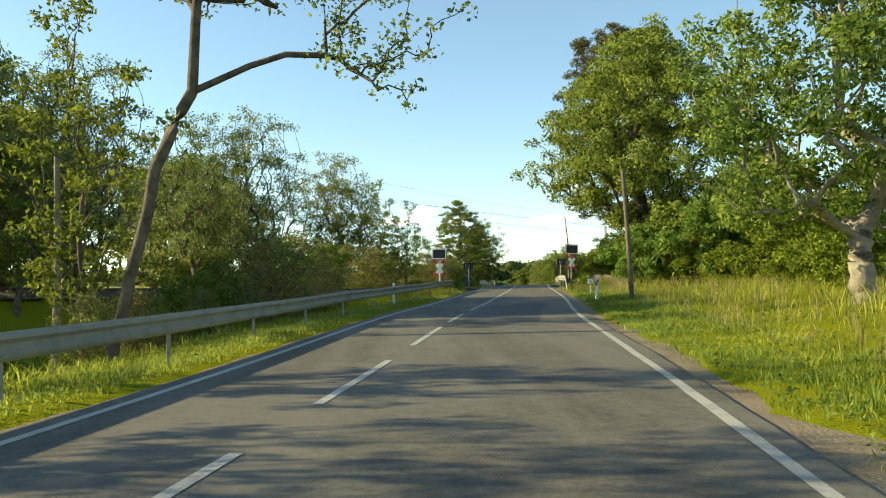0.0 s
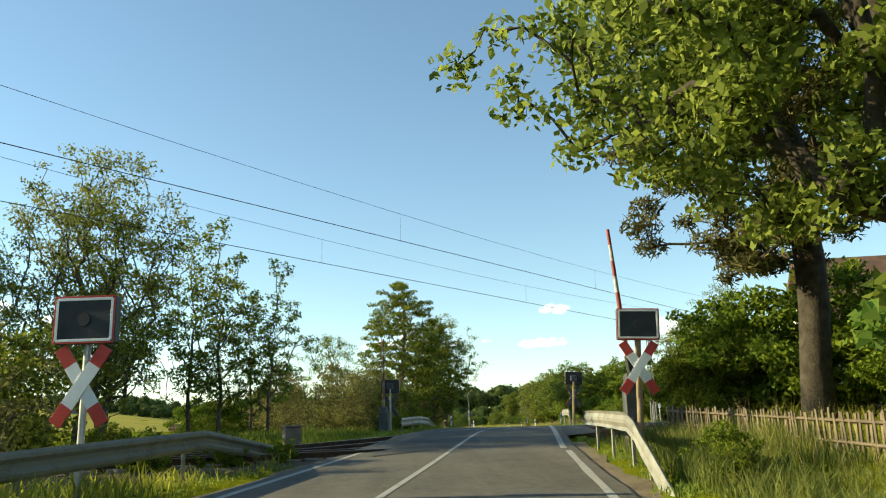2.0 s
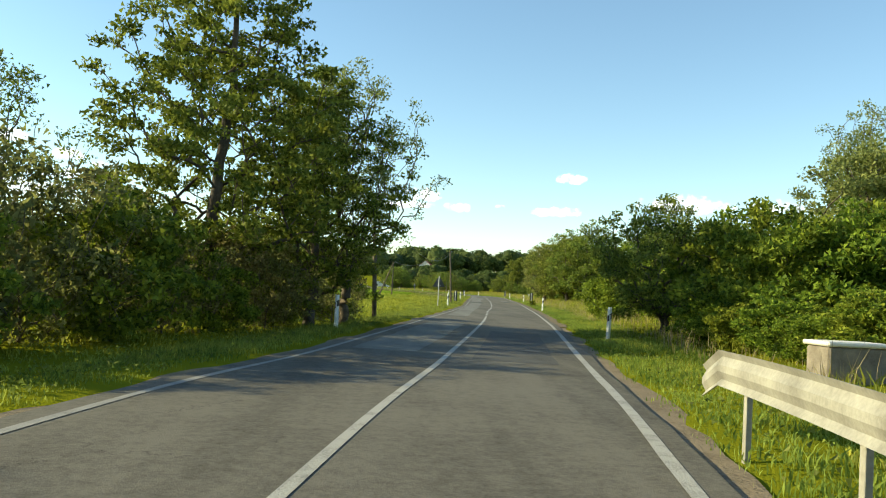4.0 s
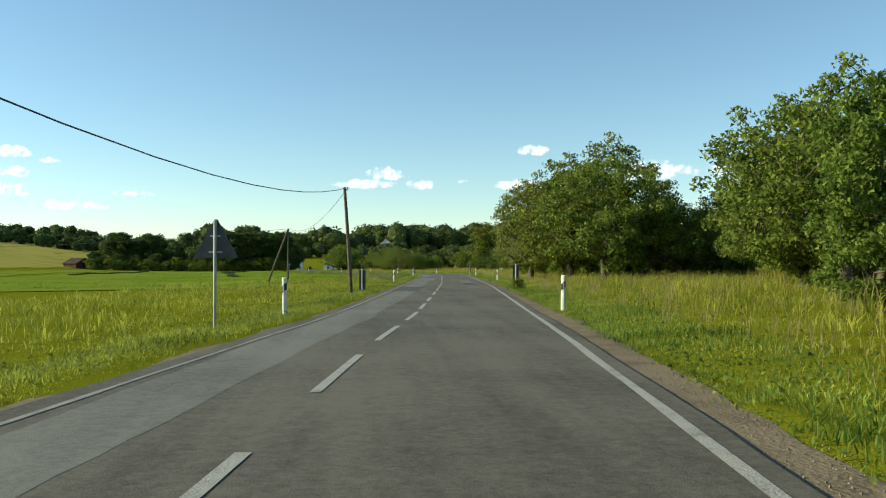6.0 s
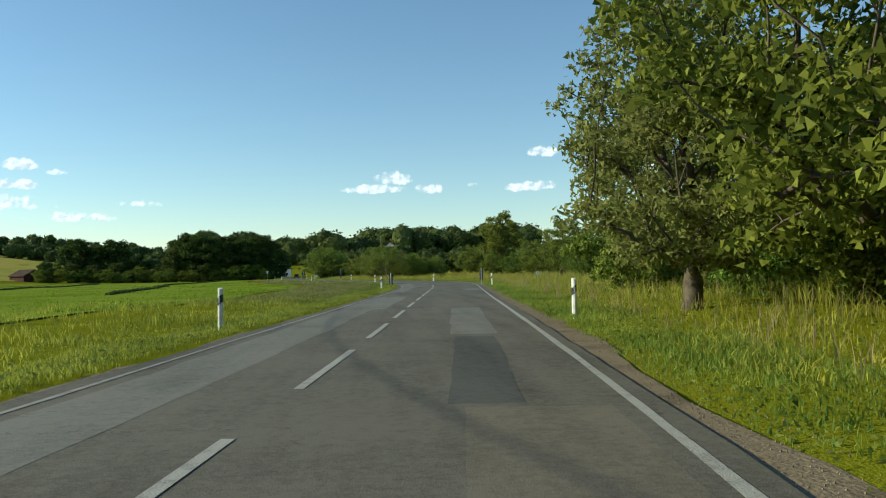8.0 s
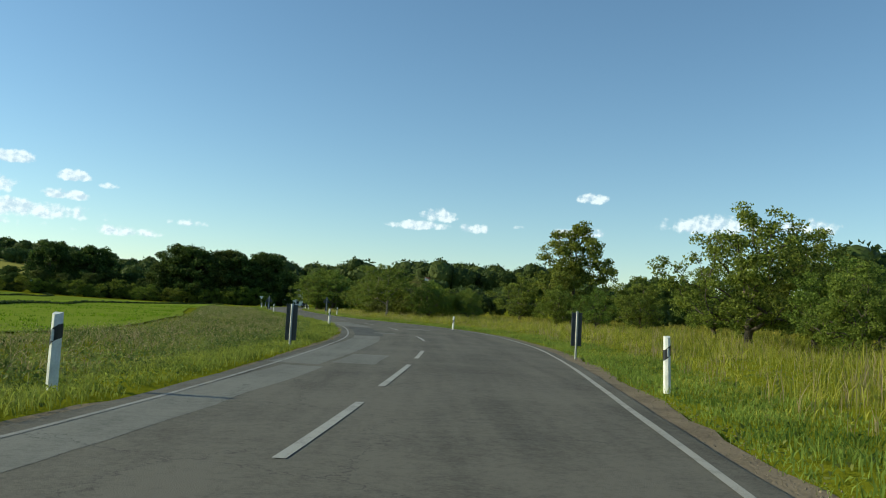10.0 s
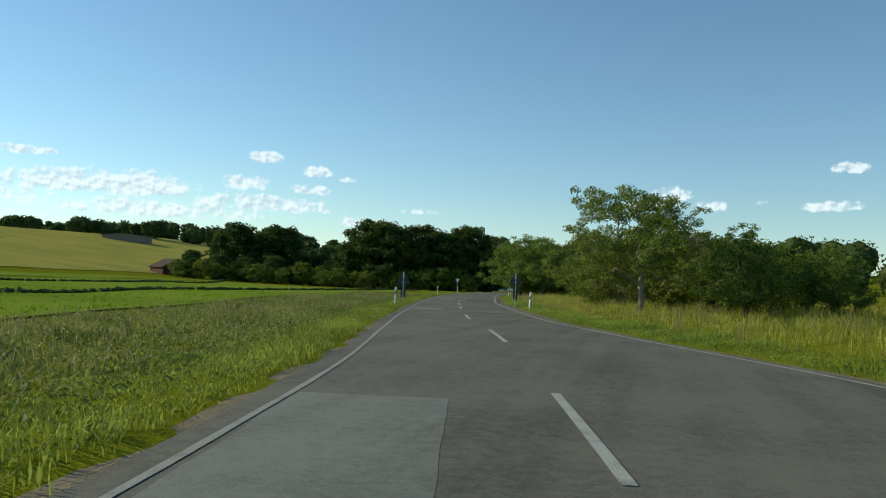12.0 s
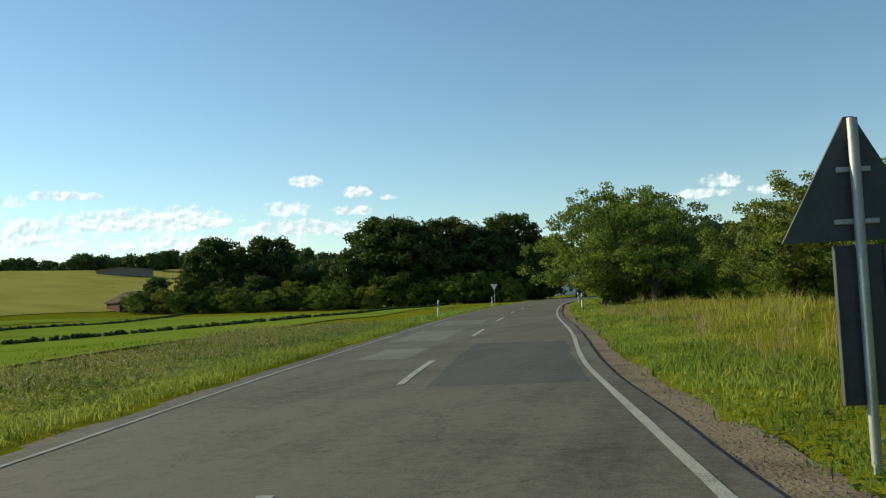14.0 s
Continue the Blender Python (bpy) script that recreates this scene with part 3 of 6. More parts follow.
def quad_leaves(centres, size, rng, flat=0.0, stretch_=1.5, three=False):
    """One small pointed leaf at every centre, turned at random."""
    n = len(centres)
    a = rng.normal(size=(n, 3))
    a[:, 2] *= 1 - flat
    a /= np.linalg.norm(a, axis=1, keepdims=True)
    b_ = rng.normal(size=(n, 3))
    b_ -= a * (a * b_).sum(1, keepdims=True)
    b_ /= np.linalg.norm(b_, axis=1, keepdims=True)
    s = size * rng.uniform(0.6, 1.3, (n, 1))
    a, b_ = a * s * 0.5 * stretch_, b_ * s * 0.5
    if three:
        v = np.stack([centres - a * 0.8 - b_, centres - a * 0.8 + b_, centres + a * 1.1], 1).reshape(-1, 3)
        return v, np.arange(3 * n).reshape(n, 3)
    v = np.stack([centres - a, centres - b_ + a * 0.1, centres + a, centres + b_ + a * 0.1], 1).reshape(-1, 3)
    return v, np.arange(4 * n).reshape(n, 4)


def tree(label, category, meshes, x, y, scale=1.0, turn=0.0, group="", sink=0.0, wide=1.0, name=""):
    t = thing(name or category.replace(" ", "_"), label, category, group=group)
    part("trunk", meshes[0], None, t)
    part("crown", meshes[1], None, t)
    t.matrix_basis = pose(x, y, gz(x, y) - sink, 0, 0, turn) @ Matrix.Diagonal((scale * wide, scale * wide, scale, 1))
    return t


def grown_tree(seed, trunk, crown, trunk_r, points=260, leaves=30000, leaf=0.13, clump=0.6, bark=None, leaf_mat=None, shell=0.45, flat=0.65,
               rise=0.5, lobes=0.22, droop=0.0, three=False, sides=4, long=1.5):
    """A tree grown towards points spread through its crown. trunk: x, y, z of the stem; crown: rows of height, radius, and x, y of the crown's middle there."""
    rng = np.random.RandomState(seed)
    tr = np.array(trunk, float)
    seg = np.concatenate([[0], np.cumsum(np.linalg.norm(np.diff(tr, axis=0), axis=1))])
    q = np.linspace(0, seg[-1], 14)
    tk = np.stack([np.interp(q, seg, tr[:, i]) for i in range(3)], 1)
    tk[1:-1, :2] += rng.normal(size=(12, 2)) * trunk_r * 0.18
    cr = np.array(crown, float)
    z0, z1 = cr[0, 0], cr[-1, 0]
    ph = rng.uniform(0, 6.28, 6)

    def middle(z):
        return np.stack([np.interp(z, cr[:, 0], cr[:, 2]), np.interp(z, cr[:, 0], cr[:, 3])], 1)

    zc = rng.uniform(z0, z1, points * 4)
    rr = np.interp(zc, cr[:, 0], cr[:, 1])
    keep = rng.uniform(0, rr.max(), len(zc)) < rr * 0.9 + rr.max() * 0.1
    zc, rr = zc[keep][:points], rr[keep][:points]
    ang = rng.uniform(0, 2 * np.pi, len(zc))
    u = (zc - z0) / (z1 - z0)
    bump = 1 + lobes * (np.sin(2 * ang + ph[0] + 4 * u) + 0.8 * np.sin(3 * ang + ph[1] - 7 * u) + 0.6 * np.sin(5 * ang + ph[2] + 11 * u)) / 1.5
    rad = rr * bump * rng.uniform(0, 1, len(zc))**shell
    pts = np.column_stack([middle(zc) + np.stack([np.cos(ang) * rad, np.sin(ang) * rad], 1), zc + rng.normal(size=len(zc)) * 0.15])
    axis = np.stack([np.interp(pts[:, 2], tk[:, 2], tk[:, i]) for i in range(2)], 1)
    order = np.argsort(np.linalg.norm(pts[:, :2] - axis, axis=1) + 0.35 * np.maximum(0, pts[:, 2] - tk[-1, 2]))
    first = max(2, int(np.searchsorted(tk[:, 2], z0 * 0.8)))
    parent = list(range(-1, len(tk) - 1))
    paths = []
    P = np.zeros((len(tk) + 3 * len(pts) + 1, 3))
    P[:len(tk)] = tk
    ok = np.zeros(len(P), bool)
    ok[first - 1:len(tk)] = True
    n = len(tk)
    for k in order:
        p = pts[k]
        d = P[:n] - p
        flatd = np.hypot(d[:, 0], d[:, 1])
        cost = np.sqrt((d**2).sum(1)) + 1.2 * np.maximum(0, d[:, 2] + rise * flatd) + np.where(ok[:n], 0, 1e6)
        j = int(cost.argmin())
        a, span = P[j], np.linalg.norm(p - P[j])
        idx = [j]
        for f in (0.36, 0.7, 1.0):
            m = a + (p - a) * f + np.array([0, 0, (0.10 + droop) * span * math.sin(math.pi * f)])
            if f < 1:
                m = m + rng.normal(size=3) * 0.06 * span
            P[n] = m
            ok[n] = True
            parent.append(idx[-1])
            idx.append(n)
            n += 1
        paths.append(idx)
    load = np.zeros(n)
    load[[i[-1] for i in paths]] = 1
    for i in range(n - 1, 0, -1):
        load[parent[i]] += load[i]
    tip = trunk_r / max(len(pts), 1)**0.5
    rads = np.maximum(0.009, tip * np.maximum(load, 0.4)**0.5)
    tz = np.linspace(0, 1, len(tk))
    tw = np.maximum(rads[:len(tk)], trunk_r * (1 - 0.75 * tz))
    tw[0] *= 1.3
    tk[0, 2] -= 0.4
    wood = [tube_arrays(tk, tw, 9)]
    for idx in paths:
        r = rads[idx].copy()
        r[0] = min(r[0], r[1] * 1.15)
        wood.append(tube_arrays(P[idx], r, 6 if r[1] > 0.06 else sides))
    w = rng.uniform(0.45, 1.45, len(pts))
    count = np.maximum(3, (leaves / len(pts) * w).astype(int))
    c = np.repeat(pts, count, 0)
    size = np.repeat(clump * np.sqrt(w), count)
    off = rng.normal(size=c.shape)
    off /= np.linalg.norm(off, axis=1, keepdims=True)
    off *= (size * rng.uniform(0, 1, len(c))**0.5)[:, None]
    off[:, 2] = off[:, 2] * flat - droop * np.hypot(off[:, 0], off[:, 1])
    lv, lf = quad_leaves(c + off, leaf, rng, stretch_=long, three=three)
    wv, wf = join_arrays(wood)
    return (np_mesh("trunk", wv, wf, bark or M_BARK, True), np_mesh("crown", lv, lf, leaf_mat or F_LIME))


def plain_crown(h, r, low=0.15, wide=0.5):
    """A rounded crown on a straight stem: rows for grown_tree."""
    return [(h * low, r * 0.45, 0, 0), (h * (low + 0.12), r * 0.85, 0, 0), (h * wide, r, 0, 0), (h * 0.8, r * 0.78, 0, 0), (h * 0.94, r * 0.42, 0, 0), (h, r * 0.1, 0, 0)]


T_LIME = grown_tree(3, [(0, 0, 0), (0.1, 0, 3), (-0.2, 0.1, 7), (-0.1, 0, 11.5)],
                    [(3.4, 2.4, 1.0, 0), (4.8, 4.2, 0.3, 0), (6.4, 5.6, -0.6, 0), (8.5, 5.6, -0.4, 0), (11, 4.4, 0, 0), (13.2, 2.4, 0.3, 0), (14.2, 0.5, 0.4, 0)],
                    0.40, 470, 72000, 0.10, 0.70, leaf_mat=F_LIME, bark=M_BARKDARK, droop=0.15, lobes=0.16, long=1.9)
T_LIME_NEAR = grown_tree(5, [(0, 0, 0), (0.05, 0, 1.0), (0.25, 0.1, 1.7)],
                         [(1.9, 2.4, -0.2, 0), (2.9, 3.5, 0, 0), (4.6, 3.8, 0.1, 0), (6.6, 3.3, 0.4, 0), (8.2, 2.2, 0.6, 0), (9.2, 0.4, 0.6, 0)],
                         0.27, 330, 34000, 0.085, 0.48, leaf_mat=F_LIME, bark=M_BARKPALE, rise=0.9, long=1.8, lobes=0.18)
T_LIME2 = grown_tree(4, [(0, 0, 0), (0.1, 0, 3), (0, 0.1, 8)], plain_crown(11, 4.8, 0.12), 0.30, 300, 38000, 0.15, 0.80, leaf_mat=F_LIME, bark=M_BARKPALE, droop=0.05, three=True)
T_ALDER = grown_tree(11, [(0, 0, 0), (-0.2, 0, 3), (0.1, 0.1, 7), (0, 0, 10)],
                     [(1.6, 2.0, 0, 0), (2.8, 3.5, 0, 0), (5.0, 3.7, 0.2, 0), (7.2, 3.0, 0, 0), (9.2, 2.1, -0.2, 0), (10.8, 0.5, -0.2, 0)],
                     0.22, 430, 36000, 0.10, 0.45, leaf_mat=F_ALDER, flat=0.45, rise=0.35, shell=0.55, lobes=0.24, three=True)
T_AIRY = grown_tree(12, [(0, 0, 0), (0.1, 0, 1.2), (0.3, 0.1, 2.6)],
                    [(3.0, 2.2, 0, 0), (5.5, 3.4, 0, 0), (8.5, 4.0, 0, 0), (11, 3.3, 0.2, 0), (12.8, 1.8, 0.3, 0), (13.4, 0.3, 0.3, 0)],
                    0.24, 260, 16000, 0.105, 0.62, leaf_mat=F_WILLOW, rise=1.4, lobes=0.34, shell=0.5, three=True)
T_AIRY2 = grown_tree(13, [(0, 0, 0), (-0.1, 0, 1.0), (-0.4, 0.1, 2.2)],
                     [(1.8, 1.8, 0, 0), (4.5, 3.2, 0.2, 0), (7.5, 3.4, 0.3, 0), (9.5, 2.2, 0.2, 0), (10.8, 0.4, 0, 0)],
                     0.20, 230, 12000, 0.10, 0.58, leaf_mat=F_ALDER, rise=1.2, lobes=0.36, shell=0.5, three=True)
T_THIN = grown_tree(14, [(0, 0, 0), (0.1, 0.1, 1.6), (-0.1, 0, 3.2), (0.1, 0, 4.6)],
                    [(1.2, 1.0, 0, 0), (3, 1.9, 0.1, 0), (5, 1.8, 0.1, 0), (7, 1.2, -0.2, 0), (8.6, 0.4, -0.3, 0)],
                    0.09, 120, 4600, 0.095, 0.36, leaf_mat=F_ALDER, flat=0.6, rise=1.1, lobes=0.45, three=True)
T_PINE = grown_tree(21, [(0, 0, 0), (0.1, 0, 5), (-0.1, 0, 11), (-0.6, 0, 17)],
                    [(3.6, 1.9, -0.7, 0), (5.5, 3.1, -0.9, 0), (9, 4.5, -0.9, 0), (12.5, 4.7, -0.9, 0), (15.5, 3.2, -0.9, 0), (17.4, 1.2, -0.9, 0)],
                    0.36, 360, 80000, 0.055, 0.52, bark=M_BARKDARK, leaf_mat=F_PINE, flat=0.6, rise=0.1, lobes=0.2, long=5.0, three=True)
T_WILLOW = grown_tree(22, [(0, 0, 0), (0.2, 0, 1.8), (0, 0.1, 4.5)], plain_crown(8.5, 3.7, 0.14), 0.26, 240, 24000, 0.115, 0.62, leaf_mat=F_WILLOW, rise=0.8, lobes=0.3, three=True)
T_APPLE = grown_tree(31, [(0, 0, 0), (0.1, 0, 0.9), (-0.1, 0.1, 2.2)], plain_crown(5.6, 3.3, 0.16), 0.17, 210, 21000, 0.09, 0.44, leaf_mat=F_APPLE, rise=0.5, lobes=0.34, three=True)
T_APPLE2 = grown_tree(32, [(0, 0, 0), (-0.1, 0, 0.8), (0.2, 0.1, 2.0)], plain_crown(5.2, 2.9, 0.14), 0.15, 190, 19000, 0.09, 0.44, leaf_mat=F_APPLE, rise=0.6, lobes=0.34, three=True)
T_OAK = grown_tree(41, [(0, 0, 0), (0, 0, 4), (0.2, 0, 9)], plain_crown(15.0, 6.6, 0.06, 0.42), 0.45, 190, 19000, 0.37, 1.40, leaf_mat=F_OAK, lobes=0.24, shell=0.35, three=True)
T_OAK2 = grown_tree(42, [(0, 0, 0), (0, 0, 3), (0.2, 0, 8)], plain_crown(13.0, 6.0, 0.05, 0.40), 0.40, 170, 17000, 0.36, 1.35, leaf_mat=F_OAK, lobes=0.26, shell=0.35, three=True)
T_FIELD = grown_tree(43, [(0, 0, 0), (0, 0, 2), (0.1, 0, 6.5)], plain_crown(9.0, 2.9, 0.06, 0.5), 0.22, 200, 20000, 0.15, 0.62, leaf_mat=F_APPLE, lobes=0.34, three=True)
B_BUSH = grown_tree(51, [(0, 0, 0), (0, 0, 0.3), (0.1, 0, 0.8)], plain_crown(2.6, 1.7, 0.05, 0.4), 0.05, 90, 8000, 0.095, 0.38, leaf_mat=F_BUSH, rise=0.6, lobes=0.3, sides=3, three=True)
B_BUSH2 = grown_tree(52, [(0, 0, 0), (0, 0, 0.4), (0.1, 0, 1.0)], plain_crown(3.4, 2.1, 0.04, 0.4), 0.06, 110, 11500, 0.10, 0.42, leaf_mat=F_BUSH, rise=0.6, lobes=0.3, sides=3, three=True)
B_SCRUB = grown_tree(53, [(0, 0, 0), (0, 0, 0.5), (0.1, 0, 1.2)], plain_crown(4.2, 2.2, 0.05, 0.45), 0.06, 120, 6500, 0.11, 0.45, leaf_mat=F_ALDER, rise=0.9, lobes=0.36, sides=3, three=True)
B_UNDER = grown_tree(55, [(0, 0, 0), (0, 0, 0.5), (0.1, 0, 1.4)], plain_crown(4.6, 2.6, 0.03, 0.4), 0.07, 130, 10500, 0.16, 0.55, leaf_mat=F_LIME, rise=0.5, lobes=0.3, sides=3, three=True)
B_OLIVE = grown_tree(54, [(0, 0, 0), (0, 0, 0.4), (0.1, 0, 1.0)], plain_crown(4.2, 2.3, 0.04, 0.45), 0.05, 130, 4800, 0.10, 0.48, leaf_mat=F_SCRUB, rise=1.1, lobes=0.36, sides=3, three=True)

# before the crossing, left
LEAN = grown_tree(61, [(0, 0, 0), (0.55, 0, 2.2), (1.05, 0, 4.4), (1.7, 0, 5.7)],
                  [(5.7, 0.7, 6.1, 0.3), (6.6, 1.3, 5.7, 0.3), (7.8, 2.0, 4.8, 0.2), (9.0, 3.2, 2.6, 0.1), (10.8, 3.2, 1.0, 0), (12.4, 1.4, 0.6, 0)],
                  0.125, 130, 5200, 0.085, 0.42, leaf_mat=F_WILLOW, rise=0.1, lobes=0.4, bark=M_BARK)
tree("leaning grey-barked tree reaching over the road", "tree", LEAN, -5.95, 17.2, 1.0, 0)
tree("slender tree with thin light foliage", "tree", T_THIN, -8.0, 21.2, 1.12, 40)
tree("dark alder behind the guard rail", "tree", T_ALDER, -17.4, 27.0, 0.95, 100)
dead = thing("dead_tree", "bare broken tree trunk among the scrub", "tree", pose(-9.0, 22.0, gz(-9.0, 22.0)))
tube("trunk", [(0, 0, -0.4), (0.05, 0.02, 2.6), (-0.02, 0.05, 5.9)], [0.13, 0.11, 0.085], M_BARKPALE, dead, 8)
for x, y, sc, tn, ms in ((-13.8, 18.5, 0.62, 80, T_AIRY2), (-12.2, 31.5, 0.74, 40, T_AIRY), (-13.5, 37.0, 0.62, 40, T_AIRY), (-15.8, 37.0, 0.72, 10, T_AIRY), (-14.5, 60.5, 1.06, 150, T_AIRY), (-10.2, 59.5, 1.05, 20, T_AIRY), (-5.2, 66.8, 0.88, 330, T_AIRY),
                         (-3.9, 65.2, 0.86, 250, T_AIRY2), (-13.4, 29.5, 0.55, 200, T_AIRY2),
                         (-12, 72, 0.85, 300, T_AIRY2), (-18, 75, 1.0, 10, T_AIRY), (-20, 50, 0.9, 60, T_AIRY2)):
    tree("airy riverside tree with forked grey stems", "tree", ms, x, y, sc, tn, "riverside trees")
for x, y, sc, tn in ((-9.0, 3.5, 0.95, 10), (-10.5, 6.4, 1.0, 80), (-9.6, 10.6, 1.0, 220), (-11.0, -1.5, 1.1, 40)):
    tree("slender tree with thin light foliage", "tree", T_THIN, x, y, sc, tn, "slender trees beside the rail")
# Trees added mostly out of view, to cast the shade lying on the road.
for x, y, sc, tn in ((-21.0, 28.0, 1.05, 10), (-17.5, 33.5, 1.0, 80), (-18.0, 38.0, 0.9, 150)):
    tree("leafy tree added west of the road for its shade", "tree", T_WILLOW, x, y, sc * 1.25, tn, "leafy trees west of the road")
# More added trees, which darken the level crossing with their shadows.
for x, y, sc, tn in ((-16.5, 66.0, 1.35, 20), (-20.5, 70.5, 1.4, 200), (-15.5, 71.5, 1.2, 300)):
    tree("leafy tree added west of the road for its shade", "tree", T_WILLOW, x, y, sc, tn, "leafy trees west of the road")
for x, y, sc, tn in ((-1.2, 72.4, 1.14, 0), (-2.4, 72.2, 1.05, 90), (1.0, 72.8, 0.92, 200), (0.0, 74.0, 0.75, 30), (-5.6, 71, 0.85, 250)):
    tree("thin young alder with sparse foliage", "tree", T_THIN, x, y, sc, tn, "young alders")
rb = random.Random(7)
for i in range(21):
    y = 16 + i * 1.9
    p, d, wl, wr = along(y)
    o = -(7.8 + rb.uniform(0, 4.5))
    ms = (B_SCRUB, B_OLIVE, B_OLIVE)[i % 3]
    tree("wild olive-green scrub behind the guard rail", "bush", ms, p[0] + d[1] * o, p[1] - d[0] * o, rb.uniform(0.55, 0.9) * (0.55 if i < 6 else 1.0), rb.uniform(0, 360), "scrub behind the rail")
# before the crossing, right
tree("broad old lime tree with a pale trunk", "tree", T_LIME_NEAR, 10.6, 17.8, 1.0, 30)
tree("tall dense lime tree overhanging the road", "tree", T_LIME, 14.6, 46.6, 1.07, 0)
tree("dense lime tree beside the lane", "tree", T_LIME2, 18.2, 39.0, 0.60, 200)
tree("tall brownish pine with a thick dark trunk", "tree", T_PINE, 16.4, 53.6, 1.0, 0)
tree("dense lime tree beside the lane", "tree", T_LIME2, 20, 26, 0.42, 300)
tree("dense lime tree beside the lane", "tree", T_LIME2, 24, 40, 0.55, 20)
for i in range(6):
    tree("green bush at the foot of the lime trees", "bush", (B_BUSH, B_BUSH2)[i % 2], 14.5 + rb.uniform(-1, 2.5) + i * 0.3, 27 + i * 2.4, rb.uniform(0.6, 1.0),
         rb.uniform(0, 360), "bushes under the limes")
for x, y, sc in ((12.9, 41.0, 0.66), (14.6, 41.6, 0.9), (16.4, 41.5, 1.0), (18.6, 42.0, 1.1), (15.6, 39.2, 0.85), (20.5, 44.5, 1.1), (22.0, 48.0, 1.0)):
    tree("dense leafy undergrowth below the lime trees", "bush", B_UNDER, x, y, sc, rb.uniform(0, 360), "undergrowth")
# after the crossing, left
for x, y, sc, tn, ms in ((7.6, 93.6, 1.0, 0, T_ALDER), (9.9, 97.2, 0.78, 120, T_ALDER), (2.6, 90.0, 0.62, 200, T_AIRY2), (10.9, 98.6, 0.68, 60, T_AIRY)):
    tree("many-stemmed alder by the stream", "tree", ms, x, y, sc, tn, "alders by the stream")
for x, y, sc in ((1.0, 78, 0.6), (-1.5, 76, 0.6), (3.2, 83.5, 0.95), (6.6, 91.5, 0.6), (8.6, 96.2, 0.7), (3.6, 89, 0.6), (10.4, 100.5, 0.6), (0.2, 82.5, 0.95), (-4, 80, 0.6),
                 (9.8, 104, 0.8), (5, 101, 0.9), (1, 97, 0.6)):
    tree("wild green scrub by the stream", "bush", (B_OLIVE, B_OLIVE, B_BUSH2)[int(x * 7) % 3], x, y, sc, rb.uniform(0, 360), "scrub by the stream")
for i in range(13):
    y = 79 + i * 1.45
    p, d, wl, wr = along(y)
    o = -(wl + 3.4 + rb.uniform(0, 1.6) + 0.12 * (96 - y))
    tree("sunlit olive scrub along the verge", "bush", (B_OLIVE, B_OLIVE, B_BUSH2)[i % 3], p[0] + d[1] * o, p[1] - d[0] * o, rb.uniform(0.55, 0.95), rb.uniform(0, 360), "olive scrub by the stream")
# after the crossing, right: hedge bank
for i in range(30):
    u = i / 29
    x, y = 25.6 - 1.2 * u + rb.uniform(-0.6, 1.6), 87 + 27 * u
    tree("dense green hedge bush on the bank", "bush", (B_BUSH2, B_BUSH)[i % 2], x, y, rb.uniform(0.75, 1.05), rb.uniform(0, 360), "hedge on the bank")
for i in range(16):
    tree("dense green hedge bush along the railway", "bush", (B_BUSH2, B_SCRUB)[i % 2], 28 + i * 2.6, 93 + i * 1.9 + rb.uniform(-1, 1), rb.uniform(0.75, 1.1),
         rb.uniform(0, 360), "hedge along the railway")
for x, y, sc, ms in ((27.0, 114, 0.48, T_FIELD), (28.5, 121, 0.5, T_WILLOW), (29.5, 127.5, 0.52, T_FIELD), (25.3, 111, 0.55, T_THIN), (33.0, 104.5, 0.98, T_WILLOW), (36.5, 107.5, 1.05, T_WILLOW),
                     (44, 122, 1.1, T_AIRY), (52, 128, 1.1, T_AIRY2), (58, 120, 1.0, T_AIRY), (62, 136, 1.2, T_WILLOW)):
    tree("bushy tree behind the hedge bank", "tree", ms, x, y, sc, rb.uniform(0, 360), "trees behind the hedge")
for i in range(34):
    tree("leafy nettles on the grassy bank", "bush", B_BUSH, 20.4 + rb.uniform(0, 4.5), 83.5 + rb.uniform(0, 9), rb.uniform(0.32, 0.5), rb.uniform(0, 360), "nettles on the bank", 0, 1.3)
for x, y, sc in ((22.6, 90.6, 0.95), (23.8, 89.8, 1.0), (23.2, 93.6, 1.1), (25.2, 91.0, 1.05), (26.6, 93.0, 1.15), (24.4, 96.4, 1.2), (28.4, 91.5, 1.05)):
    tree("dense green hedge bush on the bank", "bush", B_BUSH2, x, y, sc, rb.uniform(0, 360), "hedge on the bank")
tree("dark crooked shrub standing above the hedge", "tree", T_APPLE, 21.6, 97.0, 0.78, 70)
for x, y, sc in ((16.4, 58.0, 1.0), (18.2, 56.4, 1.2), (14.8, 57.2, 0.6), (18.6, 52.4, 0.8), (20.0, 53.5, 0.9), (16.6, 58.2, 0.8), (18.8, 57.6, 0.8), (21.0, 56.5, 0.8)):
    tree("green garden bush behind the fence", "bush", B_BUSH2, x, y, sc, rb.uniform(0, 360), "garden bushes")
